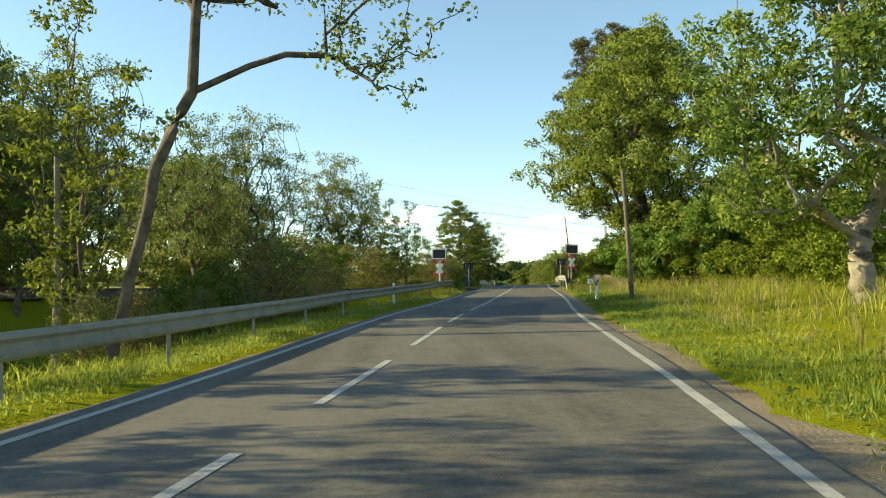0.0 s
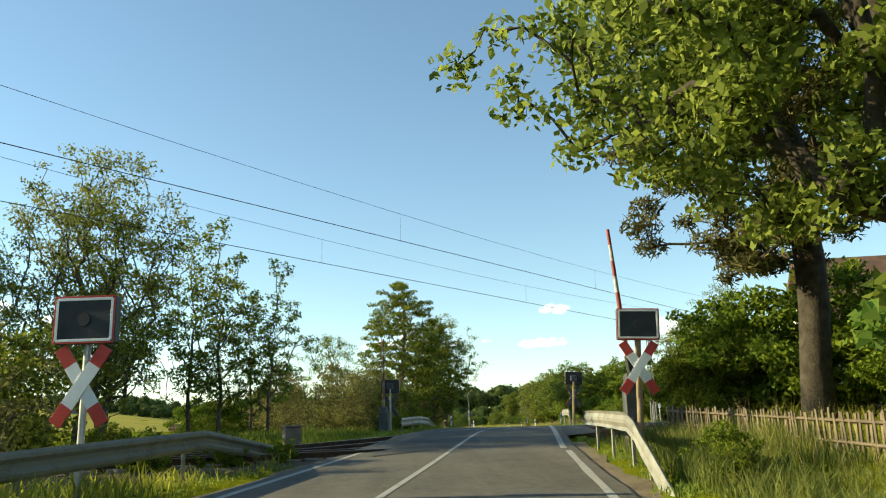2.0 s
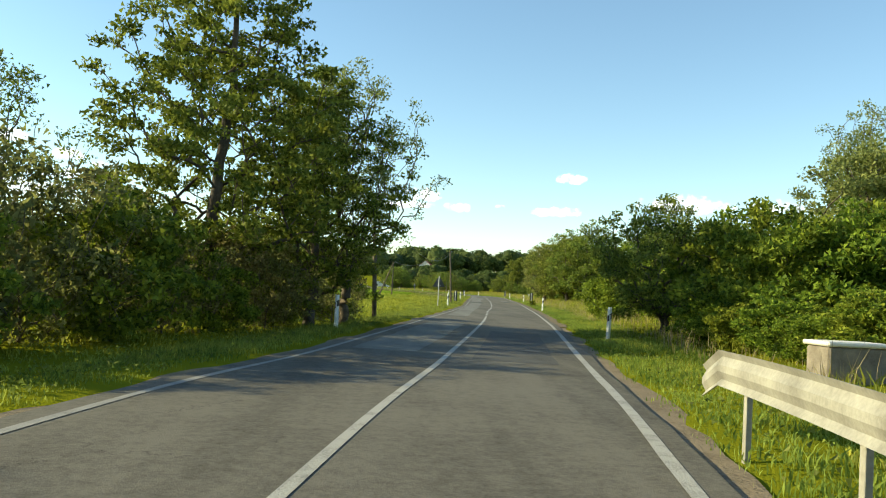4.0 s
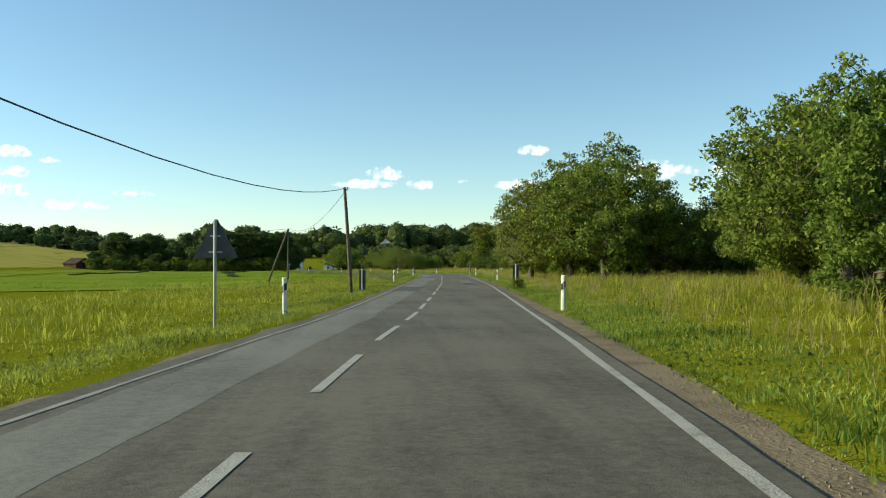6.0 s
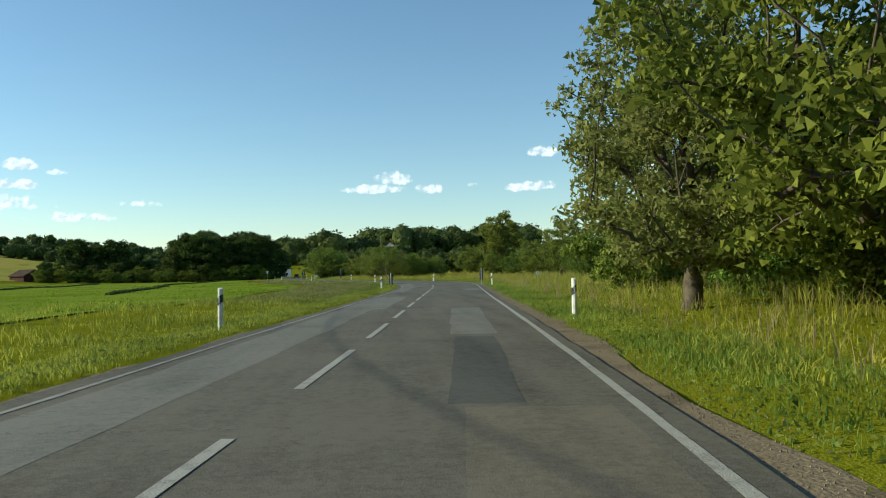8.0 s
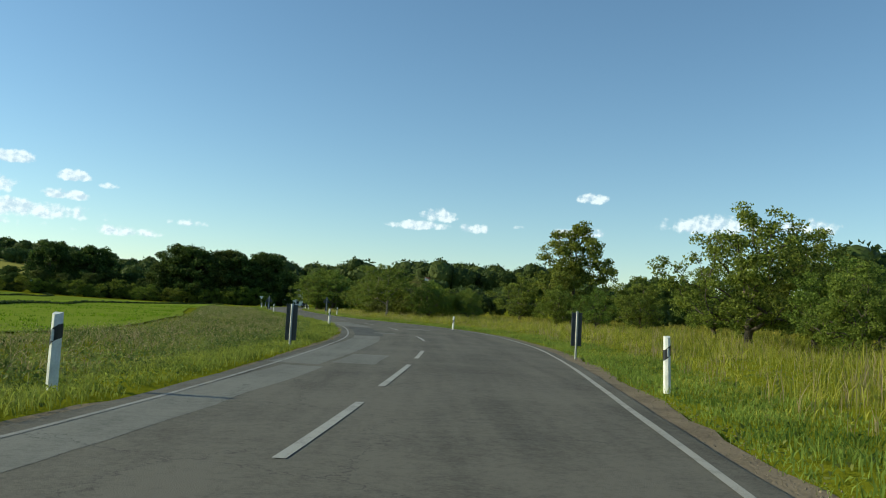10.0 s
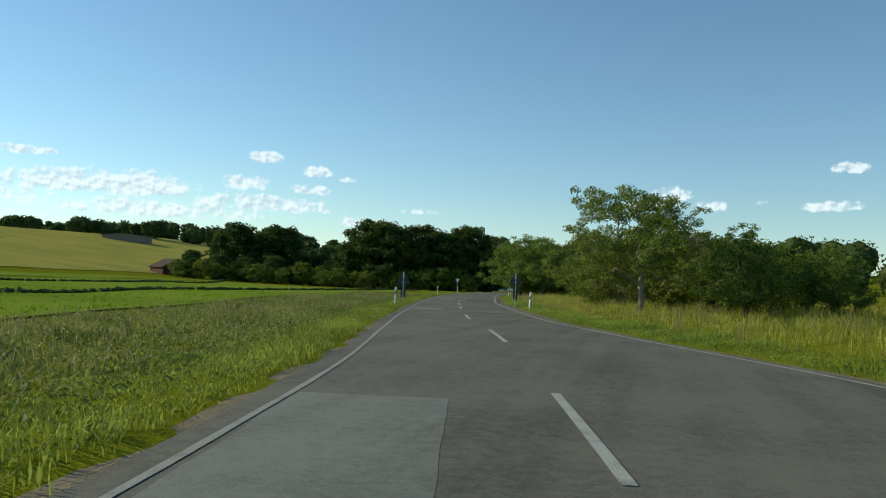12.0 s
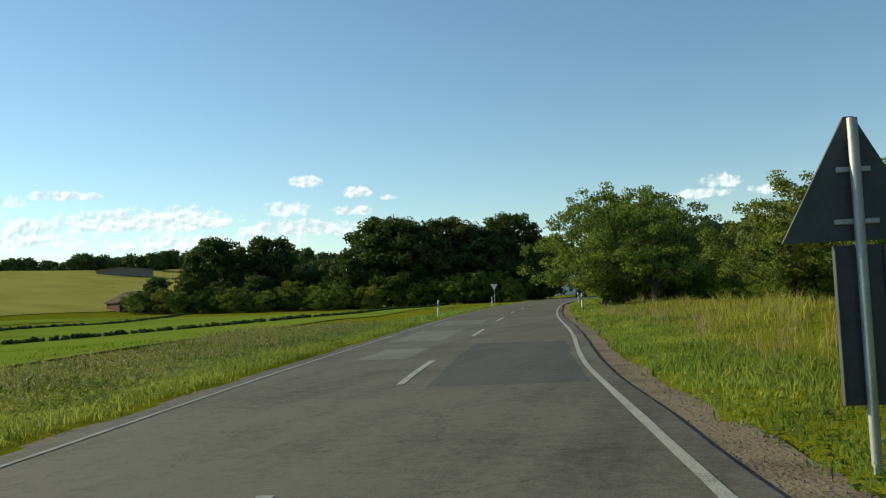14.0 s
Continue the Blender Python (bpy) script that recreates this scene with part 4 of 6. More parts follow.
# orchard beside the straight, right
ORCHARD = [(36.2, 139.5, 1.4, 1), (37.0, 143.5, 1.4, 2), (39.5, 147, 1.3, 1), (42, 153, 1.3, 2), (44.5, 160, 1.2, 1), (46, 168, 1.2, 2), (50, 174, 1.2, 1),
           (34.0, 170.0, 1.45, 1), (37.8, 175.5, 1.3, 2), (40.5, 180, 1.3, 1), (34.6, 163.3, 1.5, 2), (36.0, 167.5, 1.7, 1), (45, 184, 1.3, 2),
           (38.8, 180.0, 1.1, 1), (40.0, 164.3, 0.95, 2), (43.0, 166.0, 1.0, 1),
           (42.5, 222, 0.68, 1), (46.8, 238, 0.72, 2), (45.2, 243.5, 1.12, 1), (50, 247, 1.1, 2), (44.5, 233, 0.6, 2), (52, 236, 1.1, 1),
           (40.9, 291, 0.85, 1), (43, 281, 0.7, 2), (45.5, 276, 0.6, 1), (47, 268, 0.8, 2), (49, 258, 0.8, 1),
           (31.5, 296, 0.7, 1), (31.5, 303, 0.7, 2), (36, 300, 0.6, 1), (27.2, 309, 0.85, 1), (30.5, 312, 0.9, 2), (26.4, 317.5, 0.8, 2), (29.2, 321, 0.95, 1),
           (25.2, 325.5, 0.9, 1), (23.4, 332, 0.8, 2), (27.5, 331, 1.0, 1), (11.8, 358, 1.3, 1), (14.0, 362, 1.4, 2), (15.0, 356, 1.15, 1), (23.0, 345, 0.95, 2), (21.2, 341, 0.9, 1), (12.0, 367, 1.35, 1),
           (13.4, 372, 1.35, 1), (15.0, 378, 1.3, 2), (28, 340, 1.0, 1), (33, 322, 0.7, 2), (37, 312, 0.65, 1)]
for x, y, sc, k in ORCHARD:
    tree("old apple tree with crooked branches in long grass", "tree", (T_APPLE, T_APPLE2)[k - 1], x, y, sc, rb.uniform(0, 360), "orchard trees")
for i in range(14):
    tree("dark bush under the orchard trees", "bush", (B_BUSH2, B_SCRUB)[i % 2], 22.5 - i * 0.65 + rb.uniform(-1, 2), 343 + i * 2.4, rb.uniform(0.4, 0.65), rb.uniform(0, 360), "orchard bushes", 0, 1.3)
for x, y, sc in ((34.6, 186.5, 0.7), (36.8, 190.0, 0.75), (35.2, 173.0, 0.6), (36.0, 179.5, 0.6), (36.4, 165.0, 0.62), (37.2, 170.0, 0.7), (38.6, 173.5, 0.7), (41.0, 166.8, 0.7), (43.5, 164.0, 0.7), (36.6, 176.5, 0.6), (37.5, 142.5, 0.55), (39.5, 145.5, 0.65), (42, 149, 0.7), (44, 156, 0.7), (12.6, 359, 0.6), (14.6, 363.5, 0.65), (12.4, 368, 0.6), (21.6, 341.5, 0.5), (23.4, 344.5, 0.5), (25.0, 336, 0.5), (28.0, 330, 0.5), (30.5, 311, 0.5), (33, 302, 0.5)):
    tree("dark undergrowth below the orchard trees", "bush", B_UNDER, x, y, sc, rb.uniform(0, 360), "orchard undergrowth")
tree("rounded pale green willow", "tree", T_WILLOW, 32.2, 175.5, 0.88, 30)
tree("rounded pale green willow", "tree", T_WILLOW, 38.0, 192.0, 1.1, 130)
T_APPLE_NEAR = grown_tree(33, [(0, 0, 0), (-0.05, 0, 1.6), (0.05, 0, 2.0)],
                          [(1.5, 1.5, -3.0, 0), (2.2, 3.1, -1.4, 0), (3.1, 3.9, -0.2, 0), (4.0, 3.8, 0.1, 0), (4.8, 3.2, -0.3, 0), (5.4, 1.8, -1.8, 0)],
                          0.12, 330, 40000, 0.062, 0.34, leaf_mat=F_APPLE, rise=0.35, lobes=0.42, bark=M_BARKPALE, shell=0.62)
tree("old apple tree with crooked branches beside the road", "tree", T_APPLE_NEAR, 27.0, 294.0, 1.0, 0)
for x, y, sc, k in ((24.5, 304.5, 0.72, 0), (26.0, 303.4, 0.85, 1), (28.3, 302.4, 0.9, 0), (30.6, 300.6, 0.9, 1), (33.2, 299.2, 0.9, 0), (25.6, 315.0, 0.85, 0), (27.2, 313.2, 1.0, 1), (28.6, 312.2, 1.1, 0), (30.2, 311.4, 1.15, 1), (31.9, 310.4, 1.1, 0)):
    tree("dense shrub at the edge of the orchard", "bush", (B_SCRUB, B_OLIVE)[k], x, y, sc, 70 * x, "orchard shrubs")
tree("tall upright pear tree above the orchard", "tree", T_FIELD, 45.5, 286.5, 1.1, 0)
tree("tall airy tree at the edge of the orchard", "tree", T_AIRY2, 24.0, 319.5, 0.53, 30)
# bend end: dark wood edge
for x, y, sc, ms in ((-15, 450, 1.08, T_OAK), (-20.5, 447, 1.12, T_OAK2), (-27, 448, 1.08, T_OAK), (-33, 446, 1.26, T_OAK2), (-38.5, 448, 1.15, T_OAK), (-44, 446, 0.92, T_OAK2),
                     (-12, 462, 0.9, T_OAK2), (-24, 460, 0.95, T_OAK), (-80, 454, 1.05, T_OAK), (-73, 455, 0.92, T_OAK2), (-67, 454, 1.02, T_OAK), (-60.5, 452, 0.62, T_OAK2), (-55, 452, 0.55, T_OAK),
                     (-50, 450, 0.56, T_OAK2), (-70, 441, 0.50, T_OAK2), (-76, 439, 0.45, T_OAK), (-82, 438, 0.42, T_OAK2), (-62, 441, 0.48, T_OAK), (-86, 443, 0.5, T_OAK)):
    tree("large dark broadleaf tree at the wood's edge", "tree", ms, x, y, sc, rb.uniform(0, 360), "wood edge trees", 0.3, 1.05)
for i in range(22):
    tree("dark bush at the wood's edge", "bush", B_SCRUB, -12 - i * 3.5, 439 - 0.1 * i + rb.uniform(-3, 2), rb.uniform(0.9, 1.4), rb.uniform(0, 360), "wood edge bushes")

# ---- far woods on the hills ----


def woods(name, spots, height, leaf, per, seed, label, material=None, squat=1.0):
    """Tree crowns far off, as one mass: each a few rounded lobes of leaves round a dense heart."""
    rng = np.random.RandomState(seed)
    bm = bmesh.new()
    bmesh.ops.create_icosphere(bm, subdivisions=2, radius=1)
    ball = np.array([v.co[:] for v in bm.verts])
    tri = np.array([[v.index for v in f.verts] for f in bm.faces])
    bm.free()
    cs, hearts = [], []
    for x, y in spots:
        z = gz(x, y)
        h = height * rng.uniform(0.65, 1.12)
        w = h * rng.uniform(0.36, 0.52) * squat
        for k in range(4):
            if k == 0:
                c, r = np.array([x, y, z + h * 0.42]), np.array([w, w, h * 0.46])
            else:
                a = rng.uniform(0, 6.28)
                c = np.array([x + math.cos(a) * w * 0.6, y + math.sin(a) * w * 0.6, z + h * rng.uniform(0.35, 0.72)])
                r = np.array([w, w, w * 0.9]) * rng.uniform(0.45, 0.65)
            hearts.append((c + ball * r * 0.9 * rng.uniform(0.9, 1.1, (len(ball), 1)), tri))
            m = per // 4 if k else per // 2
            o = rng.normal(size=(m, 3))
            o /= np.linalg.norm(o, axis=1, keepdims=True)
            cs.append(c + o * r * rng.uniform(0.82, 1.1, (m, 1)))
    v, f = quad_leaves(np.concatenate(cs), leaf, rng, stretch_=1.2, three=True)
    hv, hf = join_arrays(hearts)
    v, f = join_arrays([(v, f), (hv, hf)])
    return tagged(new(name, np_mesh(name, v, f, material or F_WOODS)), label, "woods", kind="stuff")


rw = random.Random(5)
spots = []
for i in range(150):
    t = i / 149
    spots.append((-330 + 560 * t + rw.uniform(-8, 8), 600 + 40 * math.sin(t * 5) + rw.uniform(-25, 40)))
woods("far_woods", spots, 10, 1.0, 420, 1, "dark wooded ridge on the horizon")
spots = [(-120 + 260 * i / 69 + rw.uniform(-4, 4), 770 + rw.uniform(-40, 90)) for i in range(70)]
woods("far_woods", spots, 22, 1.5, 520, 2, "dark wooded hill in the distance")
spots = [(-300 + 215 * i / 59 + rw.uniform(-3, 3), 640 + rw.uniform(-15, 40) - 0.2 * i) for i in range(60)]
woods("far_woods", spots, 8, 0.9, 380, 3, "line of wood above the grain field")
spots = [(4 + rw.uniform(-22, 30), 420 + rw.uniform(-10, 60)) for i in range(0)] + [(20 + i * 4.5 + rw.uniform(-2, 2), 395 + rw.uniform(-12, 30)) for i in range(24)]
woods("far_woods", spots, 8, 0.5, 900, 4, "belt of fruit trees and bushes behind the orchard")
spots = [(60 + rw.uniform(-6, 40), 150 + i * 7 + rw.uniform(-3, 3)) for i in range(34)]
woods("far_woods", spots, 9, 0.5, 900, 5, "belt of trees behind the orchard meadow")
spots = [(-60 - rw.uniform(0, 40), -20 + i * 6) for i in range(24)]
woods("far_woods", spots, 12, 0.6, 700, 6, "belt of trees across the valley")
spots = [(-420 + 330 * i / 69 + rw.uniform(-3, 3), 690 + rw.uniform(-20, 60)) for i in range(70)]
woods("far_woods", spots, 12, 1.2, 420, 8, "dark wood on the crest behind the grain field")
# Dark leaf clumps carry the banks' growth and the shade of their roadward side.
BANKS = [[(0, 236), (-4, 255), (-8, 283), (-12, 305), (-17, 325), (-18.5, 340), (-18, 360), (-22, 410), (-24, 438)], [(-36, 270), (-40, 300), (-45, 350), (-55, 400), (-75, 440)]]
for row in BANKS:
    q = np.array(row, float)
    seg = np.concatenate([[0], np.cumsum(np.hypot(*np.diff(q, axis=0).T))])
    t = np.arange(0, seg[-1], 0.42)
    woods("hedge_bank", [(float(np.interp(u, seg, q[:, 0])) + rw.uniform(-.3, .3), float(np.interp(u, seg, q[:, 1])) + rw.uniform(-.3, .3)) for u in t], 0.33, 0.11, 40, 7,
          "low overgrown bank between the fields, dark for its shaded side", F_OAK, 2.0)

# ---- clouds: a distant backdrop of small cumulus ----
CLOUDS = [(12.2, 8.2, 0.9, 0.42, 1.0), (11.4, 5.8, 1.8, 0.38, 1.0), (20.2, 6.5, 2.6, 0.7, 0.9), (1.6, 6.55, 1.0, 0.55, 1.0), (0.2, 5.85, 1.8, 0.38, 1.0), (4.0, 5.8, 0.9, 0.4, 0.9),
          (7.2, 6.1, 0.4, 0.2, 0.5), (-26.1, 8.0, 1.0, 0.48, 1.0), (-22.6, 7.25, 0.9, 0.42, 1.0), (-22.9, 6.0, 1.3, 0.36, 0.9), (-27.3, 6.25, 1.6, 0.55, 0.8),
          (-26.3, 4.85, 4.4, 0.62, 0.95), (-34.8, 5.5, 3.6, 1.0, 1.0), (-38.6, 5.4, 3.0, 0.9, 0.9), (-33.0, 4.1, 6.0, 0.7, 0.7), (-45, 4.6, 5.0, 1.2, 0.9), (-19.5, 4.0, 2.0, 0.35, 0.6),
          (-15.5, 4.9, 1.0, 0.25, 0.45), (26.0, 6.5, 1.8, 0.5, 0.7), (36, 7.0, 2.0, 0.5, 0.6), (-20.5, 6.9, 0.5, 0.25, 0.6), (-41.5, 7.2, 2.2, 0.32, 0.7), (-45.5, 6.8, 2.0, 0.4, 0.6)]


def cloud_material():
    m = bpy.data.materials.new("distant_cloud")
    m.use_nodes = True
    t = m.node_tree
    t.nodes.clear()
    N, L = t.nodes.new, t.links.new
    uv = N("ShaderNodeUVMap")
    noise_ = N("ShaderNodeTexNoise")
    L(uv.outputs["UV"], noise_.inputs["Vector"])
    sep = N("ShaderNodeSeparateXYZ")
    L(uv.outputs["UV"], sep.inputs[0])

    def op(kind, a, b_=0.0, c=None):
        n = N("ShaderNodeMath")
        n.operation = kind
        for k, q in enumerate((a, b_, c)):
            if q is None:
                continue
            if isinstance(q, (int, float)):
                n.inputs[k].default_value = q
            else:
                L(q, n.inputs[k])
        return n.outputs[0]

    shift = N("ShaderNodeVectorMath")
    shift.operation = 'ADD'
    shift.inputs[1].default_value = (-0.16, 0.20, 0)
    L(uv.outputs["UV"], shift.inputs[0])
    lit = N("ShaderNodeTexNoise")
    for n_ in (noise_, lit):
        n_.inputs["Scale"].default_value, n_.inputs["Detail"].default_value, n_.inputs["Roughness"].default_value = 1.15, 6, 0.56
    L(shift.outputs[0], lit.inputs["Vector"])
    total = None
    for az, el, wa, we, amp in CLOUDS:
        dx = op('MULTIPLY', op('SUBTRACT', sep.outputs[0], az), 0.80 / wa)
        up = op('MULTIPLY', op('SUBTRACT', sep.outputs[1], el), 0.80 / we)
        dy = op('MAXIMUM', up, op('MULTIPLY', up, -1.7))
        r2 = op('ADD', op('MULTIPLY', dx, dx), op('MULTIPLY', dy, dy))
        g = op('MULTIPLY', op('SUBTRACT', 1.0, r2), amp)
        total = g if total is None else op('MAXIMUM', total, g)
    dens = op('ADD', op('MAXIMUM', total, -1.2), op('MULTIPLY', op('SUBTRACT', noise_.outputs["Fac"], 0.50), 3.0))
    ramp = N("ShaderNodeMapRange")
    ramp.interpolation_type = 'SMOOTHSTEP'
    ramp.inputs["From Min"].default_value, ramp.inputs["From Max"].default_value = 0.0, 0.75
    ramp.inputs["To Max"].default_value = 0.86
    L(dens, ramp.inputs["Value"])
    # Sunward offset of the noise paints lit and shaded sides into the glowing clouds.
    relief = op('ADD', 0.5, op('MULTIPLY', op('SUBTRACT', noise_.outputs["Fac"], lit.outputs["Fac"]), 2.4))
    em = N("ShaderNodeEmission")
    col = N("ShaderNodeValToRGB")
    col.color_ramp.elements[0].color, col.color_ramp.elements[1].color = (0.62, 0.69, 0.78, 1), (0.98, 0.97, 0.96, 1)
    col.color_ramp.elements[0].position, col.color_ramp.elements[1].position = 0.25, 0.62
    L(relief, col.inputs["Fac"])
    L(col.outputs["Color"], em.inputs["Color"])
    em.inputs["Strength"].default_value = 1.0
    tr = N("ShaderNodeBsdfTransparent")
    mx = N("ShaderNodeMixShader")
    L(ramp.outputs["Result"], mx.inputs[0])
    L(tr.outputs[0], mx.inputs[1])
    L(em.outputs[0], mx.inputs[2])
    out = N("ShaderNodeOutputMaterial")
    L(mx.outputs[0], out.inputs["Surface"])
    return m


az = np.radians(np.linspace(-60, 45, 70))
el = np.radians(np.linspace(2.0, 14.0, 12))
A2, E2 = np.meshgrid(az, el)
CR = 3900.0
v = np.stack([20 + CR * np.sin(A2.ravel()), 150 + CR * np.cos(A2.ravel()), CR * np.tan(E2.ravel())], 1)
i = (np.arange(11)[:, None] * 70 + np.arange(69)[None]).ravel()
cme = np_mesh("cloud_backdrop", v, np.stack([i, i + 1, i + 71, i + 70], 1), cloud_material(), True)
uvl = cme.uv_layers.new(name="sky")
li = np.empty(len(cme.loops), dtype=np.int32)
cme.loops.foreach_get("vertex_index", li)
uvs = np.degrees(np.stack([A2.ravel(), E2.ravel()], 1))[li]
uvl.data.foreach_set("uv", np.ascontiguousarray(uvs, dtype=np.float32).ravel())
clouds = tagged(new("cloud_backdrop", cme), "small white cumulus clouds low in a blue sky", "clouds", kind="structure")
clouds.visible_shadow = False

# ---- grass ----


def blades(name, n, y0, y1, side, near, reach, height, width, seed, material, label, power=1.6, lean=0.35, tuft=5, spread=0.10):
    """Single blades gathered in tufts beside the road."""
    rng = np.random.RandomState(seed)
    k = n // tuft
    ys = rng.uniform(y0, y1, k)
    e = near + (reach - near) * rng.uniform(0, 1, k)**power
    px = np.interp(ys, AXIS[:, 1], AXIS[:, 0])
    dx, dy = np.interp(ys, AXIS[:, 1], DIRN[:, 0]), np.interp(ys, AXIS[:, 1], DIRN[:, 1])
    edge = np.interp(ys, AXIS[:, 1], AXIS[:, 3] if side > 0 else AXIS[:, 2])
    o = side * (edge + e)
    cx, cy = px + dy * o, ys - dx * o
    s = (cx - TRACK_P[0]) * TRACK_N[0] + (cy - TRACK_P[1]) * TRACK_N[1]
    keep = np.abs(s) > 3.3
    cx, cy, e = cx[keep], cy[keep], e[keep]
    cz = ground_z(cx, cy)
    patchy = np.clip(0.72 + 0.42 * np.sin(cx * 0.9 + 0.7 * np.sin(cy * 0.5)) * np.sin(cy * 0.61) + 0.25 * np.sin(cx * 2.3 + 1.7 * cy) * np.sin(cy * 1.9 - cx), 0.3, 1.4)
    k = len(cx)
    bx = np.repeat(cx, tuft) + rng.normal(size=k * tuft) * spread
    by = np.repeat(cy, tuft) + rng.normal(size=k * tuft) * spread
    bz = np.repeat(cz, tuft) - 0.02
    h = np.repeat(height(e) * patchy, tuft) * rng.uniform(0.55, 1.25, k * tuft)
    w = width * rng.uniform(0.6, 1.3, k * tuft)
    ang = rng.uniform(0, 2 * np.pi, k * tuft)
    ux, uy = np.cos(ang) * w / 2, np.sin(ang) * w / 2
    la = rng.uniform(0, 2 * np.pi, k * tuft)
    ll = h * lean * rng.uniform(0, 1, k * tuft)
    cl, sl = np.cos(la), np.sin(la)
    mid = np.stack([bx + cl * ll * 0.22, by + sl * ll * 0.22, bz + h * 0.45], 1)
    side_ = np.stack([ux, uy, 0 * ux], 1)
    tip = np.stack([bx + cl * ll, by + sl * ll, bz + h * (1 - 0.25 * lean)], 1)
    v = np.stack([np.stack([bx, by, bz], 1), mid + side_, mid - side_, tip], 1).reshape(-1, 3)
    q4 = np.arange(k * tuft)[:, None] * 4
    f = np.concatenate([q4 + np.array([[0, 1, 2]]), q4 + np.array([[2, 1, 3]])])
    return tagged(new(name, np_mesh(name, v, f, material)), label, "grass", kind="stuff")


def litter(name, n, y0, y1, side, near, reach, height, size, seed, material, label):
    """Small leaves lying and standing at random close to the ground."""
    rng = np.random.RandomState(seed)
    ys = rng.uniform(y0, y1, n)
    e = near + (reach - near) * rng.uniform(0, 1, n)**1.4
    dx, dy = np.interp(ys, AXIS[:, 1], DIRN[:, 0]), np.interp(ys, AXIS[:, 1], DIRN[:, 1])
    o = side * (np.interp(ys, AXIS[:, 1], AXIS[:, 3] if side > 0 else AXIS[:, 2]) + e)
    cx, cy = np.interp(ys, AXIS[:, 1], AXIS[:, 0]) + dy * o, ys - dx * o
    s = (cx - TRACK_P[0]) * TRACK_N[0] + (cy - TRACK_P[1]) * TRACK_N[1]
    keep = np.abs(s) > 3.3
    cx, cy = cx[keep], cy[keep]
    c = np.stack([cx, cy, ground_z(cx, cy) + height * rng.uniform(0, 1, len(cx))**1.5], 1)
    v, f = quad_leaves(c, size, rng, 0.3, 1.6, True)
    return tagged(new(name, np_mesh(name, v, f, material)), label, "herbs", kind="stuff")


SHORT = lambda e: 0.10 + 0.10 * smooth01(e / 1.5)
TALLR = lambda e: 0.20 + 0.48 * smooth01((e - 1.8) / 3.0)
TALLL = lambda e: 0.16 + 0.30 * smooth01((e - 2.2) / 3.0)
for sd in (1, -1):
    blades("verge_grass", 46000, -8, 104, sd, 0.6, 2.8, SHORT, 0.018, 10 + sd, F_GRASS, "short bright grass along the road edge", 1.0, 0.6)
    blades("verge_grass", 90000, 104, 330, sd, 0.65 + 0.1 * sd, 2.8, SHORT, 0.018, 15 + sd, F_GRASS, "short bright grass along the road edge", 1.0, 0.6)
    blades("verge_grass", 16000, 330, 420, sd, 0.55, 4.0, SHORT, 0.05, 40 + sd, F_GRASS, "short bright grass along the road edge", 1.0)
blades("tall_grass", 150000, -8, 345, 1, 1.7, 24, TALLR, 0.022, 21, F_TALL, "tall seeding meadow grass in the orchard", 1.7, 0.75, 7, 0.16)
blades("tall_grass", 64000, -8, 205, -1, 1.8, 18, TALLL, 0.024, 22, F_TALL, "rough meadow grass beside the road", 1.6, 0.7)
blades("weeds", 46000, 195, 345, -1, 1.6, 9, lambda e: 0.18 + 0.22 * smooth01((e - 1.5) / 2.0), 0.035, 27, F_WEED, "dark weedy strip beside the field", 1.2, 0.9)
blades("tall_grass", 40000, 60, 340, 1, 12, 60, TALLR, 0.06, 23, F_TALL, "tall seeding meadow grass in the orchard", 1.0)
for sd in (1, -1):
    litter("low_herbs", 70000, -8, 345, sd, 0.75, 5.5, 0.10, 0.032, 60 + sd, F_GRASS, "low clover and herbs in the grass")
    litter("low_herbs", 16000, -8, 345, sd, 0.75, 5.5, 0.16, 0.045, 70 + sd, F_WEED, "darker broad-leaved weeds in the grass")
blades("dry_grass", 26000, -8, 345, 1, 2.2, 16, lambda e: 0.75 + 0 * e, 0.010, 24, F_DRY, "pale seed heads of tall grass", 1.4)
blades("dry_grass", 20000, 200, 345, -1, 2.6, 9.0, lambda e: 0.52 + 0 * e, 0.012, 25, F_DRY, "dry brownish seed stems beside the field", 1.0, 1.0, 7, 0.22)
litter("seed_heads", 20000, 200, 345, -1, 2.8, 9.0, 0.46, 0.026, 81, F_DRY, "fluffy pale seed heads among the weeds")
litter("weeds", 64000, 200, 345, -1, 1.9, 9.5, 0.32, 0.042, 82, F_WEED, "dark bushy weeds beside the field")
blades("verge_grass", 40000, 200, 345, -1, 0.6, 3.0, lambda e: 0.26 + 0 * e, 0.016, 28, F_GRASS, "fresh uneven grass beside the field", 1.2, 0.8)
# The dark weed colour puts the shade below the rail into these blades.
blades("tall_grass", 12000, 41, 57, 1, 1.1, 4.0, lambda e: 0.55 + 0 * e, 0.016, 29, F_WEED, "grass grown up under the guard rail, coloured dark for shade", 1.2, 0.7)
blades("tall_grass", 9000, 42, 60, -1, 0.8, 9, lambda e: 0.45 + 0.15 * smooth01(e / 3), 0.03, 33, F_TALL, "rough grass between the rail and the crossing", 1.0, 0.7)
blades("crop_plants", 50000, 168, 340, -1, 11, 45, lambda e: 0.20 + 0 * e, 0.05, 26, F_CROP, "young green crop plants", 1.5)

# ---- railway ----
RZ = float(road_z(63.6)) + 0.01


def on_track(s, n, z=0.0):
    q = TRACK_P + TRACK_D * s + TRACK_N * n
    return (q[0], q[1], RZ + z + 0.055 * min(0.0, max(-7.0, q[1] - 63.6)) + 0.012 * max(0.0, min(14.0, q[1] - 63.6)))


